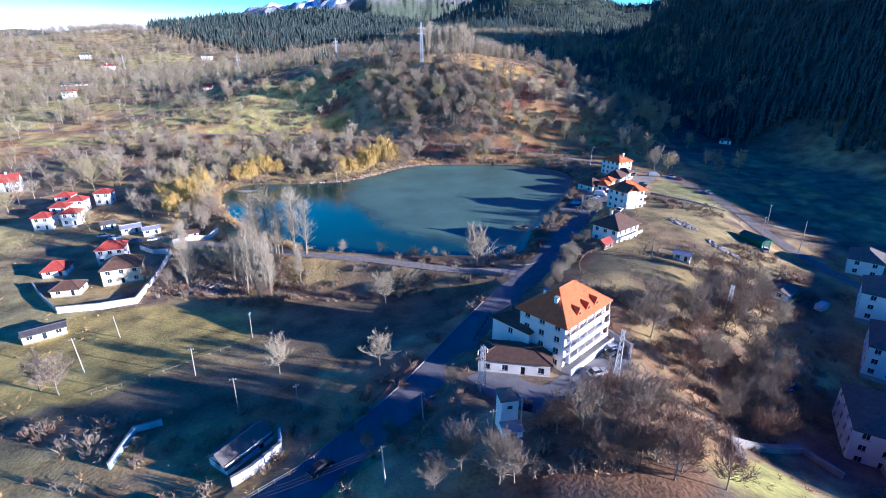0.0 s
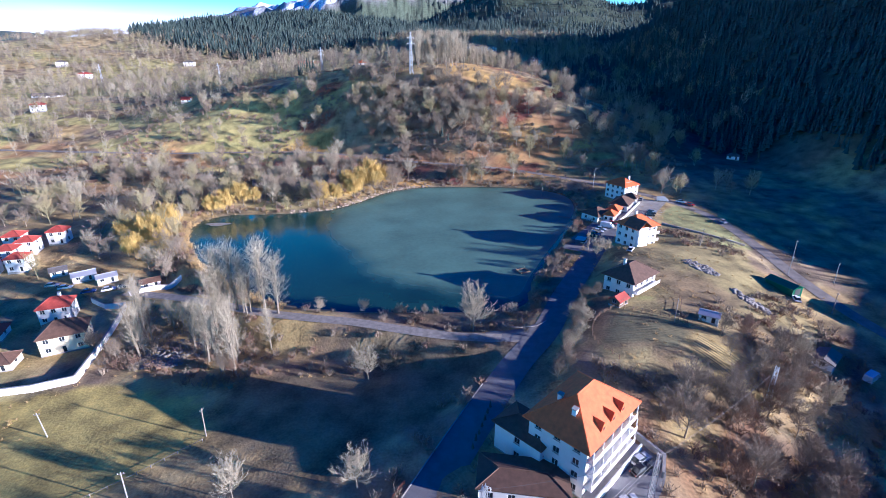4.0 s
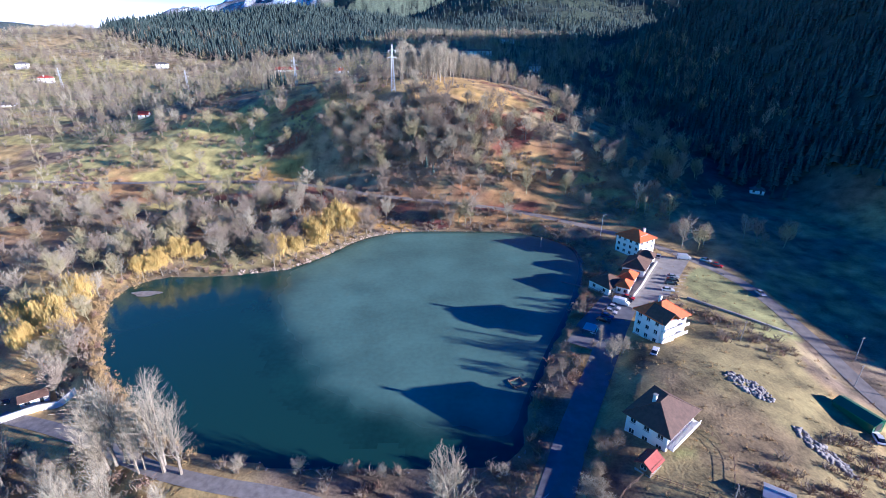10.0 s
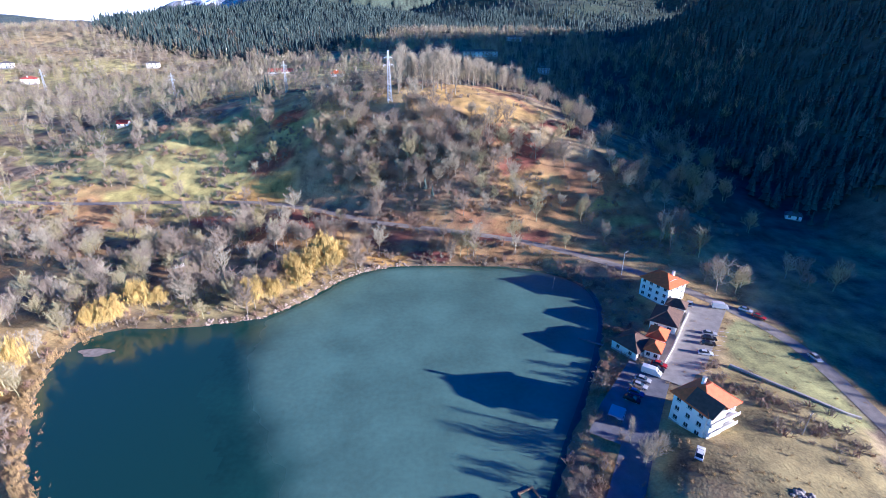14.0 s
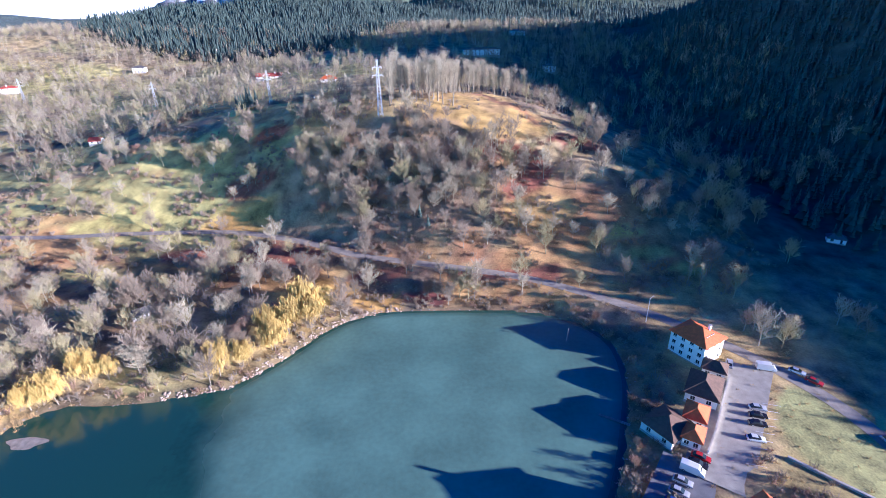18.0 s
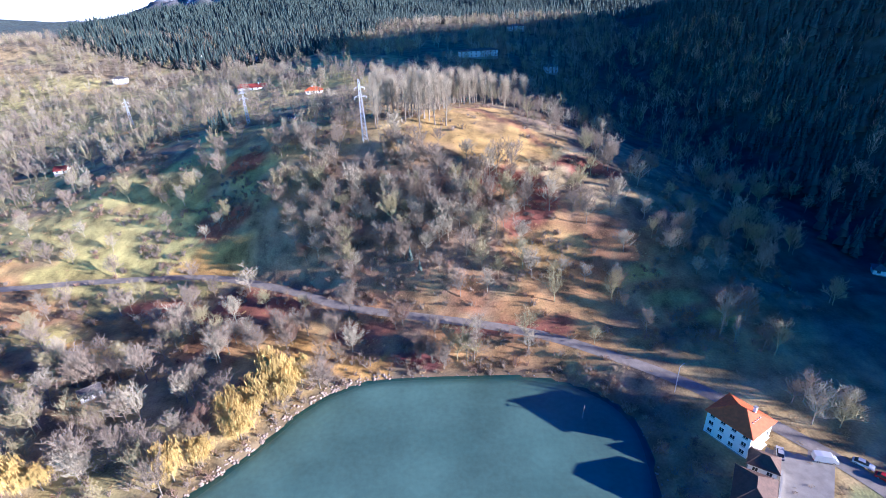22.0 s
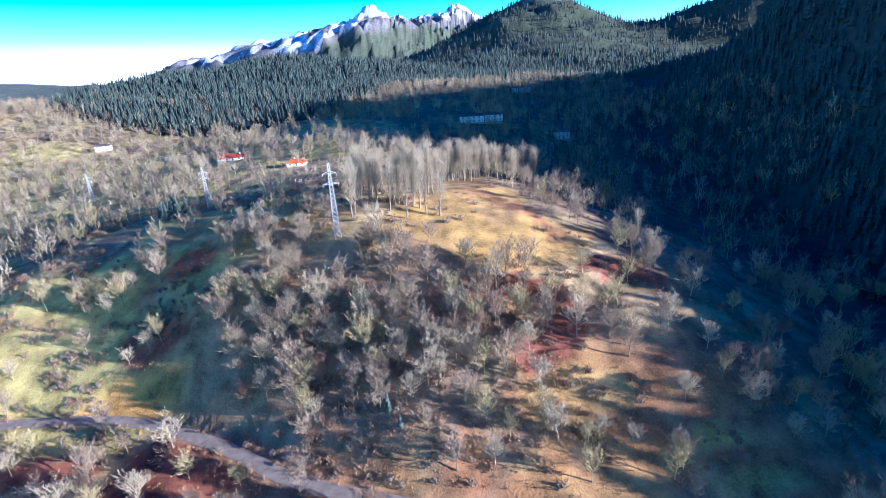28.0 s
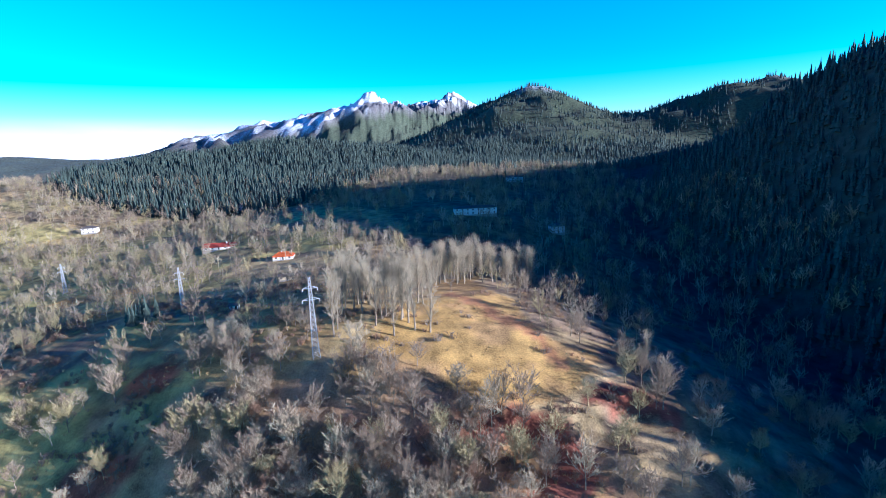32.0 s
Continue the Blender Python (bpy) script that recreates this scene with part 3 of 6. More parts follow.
def flat_polygon(name, ring, z, material, parent=None, label=""):
    bm = bmesh.new()
    f = bm.faces.new([bm.verts.new((x, y, z)) for x, y in ring])
    if f.normal.z < 0:
        f.normal_flip()
    bmesh.ops.triangulate(bm, faces=[f])
    return part(name, bm, material, parent, label)


lake_ring = [(x + (x + 15) * 0.012, y + (y - 215) * 0.012) for x, y in LAKE]
lake = tagged(flat_polygon("water", lake_ring, 0.0, WATER), "dark green open water of the lake", "lake", kind="structure")
ICE_EDGE = spline([(-57, 246), (-52, 236), (-52, 222), (-50, 212), (-42, 196), (-31, 176), (-17, 162), (3, 154), (20, 149), (30, 149)], 2.0)
ice_x, ice_y = np.meshgrid(np.arange(-72, 74, 1.6), np.arange(143, 288, 1.6))
ix, iy = ice_x.ravel(), ice_y.ravel()
edge_d, _ = line_distance(ix, iy, ICE_EDGE)
ice_side = inside(ix, iy, [tuple(p) for p in ICE_EDGE] + [(90, 140), (90, 300), (-57, 300)])
edge_d = np.where(ice_side, edge_d, -edge_d) + (fbm(ix, iy, 9, 41) - 0.5) * 9
keep = inside(ix, iy, LAKE) | (line_distance(ix, iy, LAKE, True)[0] < 2.2)
thick = smooth(-1.0, 14.0, edge_d) * (0.75 + 0.5 * fbm(ix, iy, 16, 43)) * smooth(-0.5, 5, line_distance(ix, iy, LAKE, True)[0])
good = (keep & (edge_d > -7)).reshape(ice_x.shape)
number = np.arange(ix.size).reshape(ice_x.shape)
cell = good[:-1, :-1] & good[1:, :-1] & good[:-1, 1:] & good[1:, 1:]
ice_q = np.stack([number[:-1, :-1], number[:-1, 1:], number[1:, 1:], number[1:, :-1]], -1)[cell]
used, packed = np.unique(ice_q, return_inverse=True)
me = bpy.data.meshes.new("ice_sheet")
me.from_pydata(np.c_[ix[used], iy[used], np.full(len(used), 0.012)].tolist(), [], packed.reshape(-1, 4).tolist())
tone = np.clip(thick[used], 0, 1)[:, None]
ice_colour = np.array((0.014, 0.06, 0.045)) * (1 - tone) + np.array((0.108, 0.215, 0.163)) * tone
attr = me.color_attributes.new("cover", "FLOAT_COLOR", "POINT")
attr.data.foreach_set("color", np.c_[ice_colour, tone].ravel().astype(np.float32))
me.materials.append(ICE)
ice = tagged(new("ice_sheet", me), "thin grey-green ice sheet over most of the lake", "ice", kind="structure")


# ---- roads ----
def ribbon(name, line, half, material, lift=0.06, left=None, right=None, label="", category="road", kind="structure", thick=0.0):
    """A strip along a line of the plan, laid on the ground; half its width, or its two edges as offsets."""
    p = np.asarray(line, float)
    t = np.gradient(p[:, :2], axis=0)
    t /= np.linalg.norm(t, axis=1)[:, None] + 1e-9
    nrm = np.c_[-t[:, 1], t[:, 0]]
    a, b = (half, -half) if left is None else (left, right)
    offs = np.linspace(a, b, 5 if abs(a - b) > 1.5 else 2)
    z = p[:, 2] if p.shape[1] > 2 else None
    vs = []
    for i in range(len(p)):
        for o in offs:
            x, y = p[i, :2] + nrm[i] * o
            vs.append((x, y, (z[i] if z is not None else ground_at(x, y)) + lift))
    k = len(offs)
    fs = [(i * k + j, i * k + j + 1, (i + 1) * k + j + 1, (i + 1) * k + j) for i in range(len(p) - 1) for j in range(k - 1)]
    if thick:
        m = len(vs)
        vs += [(x, y, zz - thick) for x, y, zz in vs]
        for i in range(len(p) - 1):
            fs.append((i * k, (i + 1) * k, m + (i + 1) * k, m + i * k))
            fs.append((i * k + k - 1, m + i * k + k - 1, m + (i + 1) * k + k - 1, (i + 1) * k + k - 1))
    ob = mesh_object(name, vs, [f[::-1] for f in fs], material)
    return tagged(ob, label, category, kind=kind)


ribbon("road", ROAD, 3.6, ASPHALT, label="grey asphalt village road running beside the lake")
ribbon("road", UPPER, 2.4, ROADTOP, 0.07, label="narrow asphalt road climbing behind the lake")
ribbon("track", DAM, 1.9, GRAVEL, 0.08, label="pale gravel track along the top of the lake dam", category="track")


# ---- houses ----
def facade(bm, o, u, width, height, holes, depth=0.18):
    """A wall from o along u with window holes (x0, x1, z0, z1) and their reveals."""
    o, u = Vector(o), Vector(u).normalized()
    n = Vector((u.y, -u.x, 0))
    xs = sorted({0.0, width, *(h[0] for h in holes), *(h[1] for h in holes)})
    zs = sorted({0.0, height, *(h[2] for h in holes), *(h[3] for h in holes)})
    P = lambda x, z, d=0.0: bm.verts.new(o + u * x + Vector((0, 0, z)) - n * d)
    for x0, x1 in zip(xs, xs[1:]):
        for z0, z1 in zip(zs, zs[1:]):
            cx, cz = (x0 + x1) / 2, (z0 + z1) / 2
            if not any(h[0] < cx < h[1] and h[2] < cz < h[3] for h in holes):
                bm.faces.new((P(x0, z0), P(x1, z0), P(x1, z1), P(x0, z1)))
    for x0, x1, z0, z1 in holes:
        for (ax, az), (bx, bz) in (((x0, z0), (x1, z0)), ((x1, z0), (x1, z1)), ((x1, z1), (x0, z1)), ((x0, z1), (x0, z0))):
            bm.faces.new((P(ax, az), P(bx, bz), P(bx, bz, depth), P(ax, az, depth)))


def window(parent, o, u, x0, x1, z0, z1, depth=0.14, name="window", bars=1):
    """A framed window set back in its hole: frame, pane and sill."""
    o, u = Vector(o), Vector(u).normalized()
    ang = math.degrees(math.atan2(u.y, u.x))
    w, h = x1 - x0, z1 - z0
    bm = bmesh.new()
    f = 0.09
    for a in ((0, w, 0, f), (0, w, h - f, h), (0, f, f, h - f), (w - f, w, f, h - f)):
        box(bm, a[0], a[1], -0.04, 0.04, a[2], a[3])
    for k in range(bars):
        c = w * (k + 1) / (bars + 1)
        box(bm, c - 0.03, c + 0.03, -0.035, 0.035, f, h - f)
    fr = part(name, bm, FRAME, parent)
    base = o + u * x0 + Vector((0, 0, z0)) - Vector((u.y, -u.x, 0)) * depth
    fr.matrix_local = pose(*base, 0, 0, ang)
    bm = bmesh.new()
    box(bm, f, w - f, -0.012, 0.012, f, h - f)
    part("pane", bm, GLASS, fr)
    if name == "window":
        bm = bmesh.new()
        box(bm, -0.08, w + 0.08, -0.24, 0.0, -0.06, 0.0)
        part("sill", bm, CONCRETE, fr)
    return fr


def hip_roof(bm, w, d, rise, over, z, ridge=None, thick=0.22):
    """A hipped roof on a w by d plan: ridge along the longer side; ridge 0 gives a tent roof."""
    x, y = w / 2 + over, d / 2 + over
    along = w >= d
    r = ridge if ridge is not None else abs(w - d) / 2 + 0.3
    r0, r1 = ((-r, 0), (r, 0)) if along else ((0, -r), (0, r))
    c = [bm.verts.new((a * x, b * y, z)) for a, b in ((-1, -1), (1, -1), (1, 1), (-1, 1))]
    e = [bm.verts.new((a * x, b * y, z - thick)) for a, b in ((-1, -1), (1, -1), (1, 1), (-1, 1))]
    p, q = bm.verts.new((*r0, z + rise)), bm.verts.new((*r1, z + rise))
    if along:
        faces = [(c[0], c[1], q, p), (c[1], c[2], q), (c[2], c[3], p, q), (c[3], c[0], p)]
    else:
        faces = [(c[0], c[1], p), (c[1], c[2], q, p), (c[2], c[3], q), (c[3], c[0], p, q)]
    for f in faces:
        bm.faces.new(f)
    for k in range(4):
        bm.faces.new((e[k], e[(k + 1) % 4], c[(k + 1) % 4], c[k]))
    bm.faces.new(e[::-1])
    return bm


def gable_roof(bm, w, d, rise, over, z, thick=0.22):
    """A gabled roof, ridge along x, as two thick slabs with closed gables."""
    x, y = w / 2 + over, d / 2 + over
    drop = rise * over / (d / 2)
    for s in (-1, 1):
        top = [(-x, s * y, z - drop), (x, s * y, z - drop), (x, 0, z + rise), (-x, 0, z + rise)]
        v = [bm.verts.new(p) for p in top] + [bm.verts.new((a, b, c - thick)) for a, b, c in top]
        order = ((0, 1, 2, 3), (7, 6, 5, 4), (0, 4, 5, 1), (1, 5, 6, 2), (2, 6, 7, 3), (3, 7, 4, 0))
        for f in order:
            bm.faces.new([v[i] for i in (f if s < 0 else f[::-1])])
    return bm


def house(name, at, turn, w, d, floors, roof="hip", rise=2.6, tile=TILE_RED, wall=WHITE, label="", storey=2.8, over=0.6, cols=3, chimneys=1, group="",
          category="house", base=0.0, plinth=True, dcols=None):
    """A house on a w by d plan: plinth, walls with window holes, windows, roof with ridge caps, chimneys."""
    ob = thing(name, at, turn, label, category, group)
    height = floors * storey + base
    bm = bmesh.new()
    sides = (((-w / 2, -d / 2, 0), (1, 0, 0), w, cols), ((w / 2, -d / 2, 0), (0, 1, 0), d, dcols or max(1, cols - 1)),
             ((w / 2, d / 2, 0), (-1, 0, 0), w, cols), ((-w / 2, d / 2, 0), (0, -1, 0), d, dcols or max(1, cols - 1)))
    made = []
    for k, (o, u, length, n) in enumerate(sides):
        holes = []
        for fl in range(floors):
            for c in range(n):
                cx = length * (c + 0.5) / n
                half = min(0.65, length / n * 0.28)
                z0 = base + fl * storey + 0.95
                if fl == 0 and k == 0 and c == n // 2:
                    holes.append((cx - 0.5, cx + 0.5, base + 0.12, base + 2.2))
                else:
                    holes.append((cx - half, cx + half, z0, z0 + 1.35))
        facade(bm, o, u, length, height, holes)
        made.append((o, u, holes))
    part("wall", bm, wall, ob)
    for o, u, holes in made:
        for h in holes:
            if h[3] - h[2] > 1.8:
                window(ob, o, u, *h, name="door", bars=0)
            else:
                window(ob, o, u, *h)
    if plinth:
        bm = bmesh.new()
        box(bm, -w / 2 - 0.06, w / 2 + 0.06, -d / 2 - 0.06, d / 2 + 0.06, -2.5, 0.35)
        part("plinth", bm, CONCRETE, ob)
    bm = bmesh.new()
    if roof == "hip":
        hip_roof(bm, w, d, rise, over, height)
    elif roof == "gable":
        gable_roof(bm, w, d, rise, over, height)
    rf = part("roof", bm, tile, ob)
    if roof == "gable":
        bm = bmesh.new()
        for s in (-1, 1):
            v = [bm.verts.new((s * w / 2, -d / 2, height)), bm.verts.new((s * w / 2, d / 2, height)), bm.verts.new((s * w / 2, 0, height + rise - 0.1))]
            bm.faces.new(v if s > 0 else v[::-1])
        part("gable", bm, wall, ob)
    r = max(abs(w - d) / 2 + 0.3, 0.2) if roof == "hip" else w / 2 + over
    bm = bmesh.new()
    e0, e1 = ((-r, 0), (r, 0)) if (w >= d or roof == "gable") else ((0, -r), (0, r))
    tube(bm, (*e0, height + rise + 0.02), (*e1, height + rise + 0.02), 0.14, 0.14, 6)
    if roof == "hip":
        for sx in (-1, 1):
            for sy in (-1, 1):
                end = e1 if (sx > 0 if w >= d else sy > 0) else e0
                tube(bm, (*end, height + rise + 0.02), (sx * (w / 2 + over), sy * (d / 2 + over), height + 0.02), 0.12, 0.12, 5)
    part("ridge_cap", bm, tile, rf)
    rng = random.Random(int(w * 100 + d * 10 + at[0]))
    for k in range(chimneys):
        cx, cy = rng.uniform(-w / 4, w / 4), rng.uniform(-d / 5, d / 5)
        bm = boxed(cx - 0.35, cx + 0.35, cy - 0.35, cy + 0.35, height + 0.3, height + rise + 0.9)
        ch = part("chimney", bm, WHITE, ob)
        part("chimney_cap", boxed(cx - 0.45, cx + 0.45, cy - 0.45, cy + 0.45, height + rise + 0.9, height + rise + 1.02), CONCRETE, ch)
    bm = bmesh.new()
    for s in (-1, 1):
        tube(bm, (s * w / 2, -d / 2 - over, height - 0.28), (s * w / 2, d / 2 + over, height - 0.28), 0.07, 0.07, 5)
    part("gutter", bm, DARKSTEEL, ob)
    return ob


def placed(x, y):
    return (x, y, ground_at(x, y))


# four-storey guest house by the road, with its low wings
guest = house("guest_house", (26.6, 87.6, 1.2), 44, 16.2, 11.2, 4, rise=4.7, tile=TILE_ORANGE, label="four-storey white guest house with an orange tiled hip roof",
              storey=2.7, over=0.9, cols=5, chimneys=0, dcols=3)
for cx, cy in ((-5.2, -1.2), (-3.6, 2.6)):
    stack = part("chimney", boxed(cx - 0.4, cx + 0.4, cy - 0.4, cy + 0.4, 11.2, 14.6, bevel=0.03), WHITE, guest)
    part("chimney_cap", boxed(cx - 0.5, cx + 0.5, cy - 0.5, cy + 0.5, 14.6, 14.75), CONCRETE, stack)
for k in (-1, 0, 1):
    cx, cy, z0 = k * 3.4 + 0.4, -5.5, 11.35
    bm = bmesh.new()
    v = [bm.verts.new(p) for p in ((cx - 1.1, cy, z0), (cx + 1.1, cy, z0), (cx, cy, z0 + 1.7), (cx - 1.1, cy + 1.7, z0 + 0.8), (cx + 1.1, cy + 1.7, z0 + 0.8), (cx, cy + 2.6, z0 + 1.8))]
    for f in ((0, 1, 2), (0, 2, 5, 3), (1, 4, 5, 2)):
        bm.faces.new([v[i] for i in f])
    dormer = part("dormer", bm, TILE_ORANGE, guest, "orange tiled dormer")
    part("pane", boxed(cx - 0.4, cx + 0.4, cy - 0.03, cy - 0.004, z0 + 0.1, z0 + 0.7), GLASS, dormer)
for fl, over_edge in ((1, 1.5), (2, 1.5), (3, 1.2)):
    z0 = fl * 2.7
    slab = part("balcony", boxed(-7.9, 7.9, -5.5 - over_edge, -5.61, z0 - 0.12, z0 + 0.06), WHITE, guest, "white balcony slab with parapet")
    part("parapet", boxed(-7.9, 7.9, -5.5 - over_edge, -5.4 - over_edge, z0 + 0.06, z0 + 0.95), CREAM if fl == 3 else WHITE, slab)
    for k in range(6):
        x = -7.75 + k * 3.1
        part("balcony_post", boxed(x - 0.08, x + 0.08, -5.4 - over_edge, -5.24 - over_edge, z0 + 0.95, z0 + 2.58), WHITE, slab)
part("terrace_wall", boxed(-8.1, 9.5, -7.9, -7.6, -2.0, 1.6), WHITE, guest, "white terrace wall along the parking")
part("terrace", boxed(-8.1, 9.5, -7.6, -5.62, -2.0, 0.9), CONCRETE, guest)
house("annex", (15.2, 80.3, 1.2), -9, 14.5, 7, 1, rise=0.9, tile=TILE_BROWN, label="single-storey white annex with a low brown roof beside the guest house", storey=3.4, over=0.5, cols=4, chimneys=0, category="annex")
house("annex", (17.3, 88.6, 1.2), 44, 6.5, 10, 2, rise=1.3, tile=TILE_BROWN, label="two-storey white wing with a brown roof and terraces", storey=3.2, over=0.5, cols=2, chimneys=0, category="annex")

# the houses between road and meadow
h3 = house("house", (58.8, 150.2, 3.2), 39, 12.4, 9.4, 2, rise=3.4, tile=TILE_BROWN, label="white two-storey house with a dark brown hip roof", cols=4, over=0.8, storey=3.0)
part("balcony", boxed(-6.4, 6.4, -6.2, -4.81, 2.9, 3.05), WHITE, h3)
part("parapet", boxed(-6.4, 6.4, -6.3, -6.2, 2.9, 3.9), WHITE, h3)
h2 = house("hotel", (76.6, 191.2, 2.0), 26, 10.8, 9.2, 3, rise=3.6, tile=TILE_ORANGE, label="white three-storey hotel with an orange tiled hip roof", cols=4, over=0.8)
for fl in (1, 2):
    part("balcony", boxed(-5.2, 5.2, -6.0, -4.61, fl * 2.8 - 0.1, fl * 2.8 + 0.05), WHITE, h2)
    part("parapet", boxed(-5.2, 5.2, -6.1, -6.0, fl * 2.8 - 0.1, fl * 2.8 + 0.9), WHITE, h2)
cross = bmesh.new()
gable_roof(cross, 6.5, 6.0, 2.4, 0.5, 9.0)
cg = part("cross_gable", cross, TILE_BROWN, h2, "brown cross gable over the stair bay")
cg.matrix_local = pose(-2.5, -2.6, 0, 0, 0, 90)
part("stair_bay", boxed(-4.9, 0.2, -5.5, -4.62, 0, 8.6), WHITE, h2)
h1 = house("house", (94, 255.5, 1.7), 31, 10, 11.5, 3, rise=2.9, tile=TILE_ORANGE, label="white three-storey house with an orange tiled roof by the upper road", storey=2.55, cols=3, dcols=4, over=0.6)
for fl in (1, 2):
    part("balcony", boxed(-4.6, 1.5, -7.1, -5.76, fl * 2.55 - 0.1, fl * 2.55 + 0.05), WHITE, h1)
for k in range(4):
    sky_l = part("roof_window", boxed(-2.0 + k * 1.1, -1.4 + k * 1.1, -3.9, -3.1, 8.9, 9.15), FRAME, h1)
    part("pane", boxed(-1.95 + k * 1.1, -1.45 + k * 1.1, -3.85, -3.15, 9.15, 9.17), GLASS, sky_l)

house("hut", placed(51.6, 138.6), 39, 4.4, 3.2, 1, "gable", 1.0, TILE_RED, WOOD, "low wooden garden hut with a dark red roof", 2.2, 0.35, 2, 0, "", "hut")

# lakeside restaurant
for x, y, turn, w, d, rise, tile, text in ((72, 223.5, 32, 9.5, 9, 2.6, TILE_BROWN, "white lakeside restaurant wing with a dark brown roof"),
                                           (87.5, 236.5, 56, 11, 8, 2.8, TILE_BROWN, "restaurant hall with a large brown hip roof"),
                                           (80.5, 226.5, 56, 6.5, 5, 1.8, TILE_ORANGE, "small restaurant wing with a bright orange roof"),
                                           (76.5, 219.5, 56, 5.5, 4.2, 1.7, TILE_ORANGE, "small entrance pavilion with an orange roof"),
                                           (94.5, 244.5, 56, 5, 6, 1.8, TILE_BROWN, "low shop with a brown tiled roof")):
    house("restaurant", (x, y, ground_at(x, y)), turn, w, d, 1, rise=rise, tile=tile, label=text, storey=3.2, cols=3, chimneys=0, category="restaurant", over=0.5)

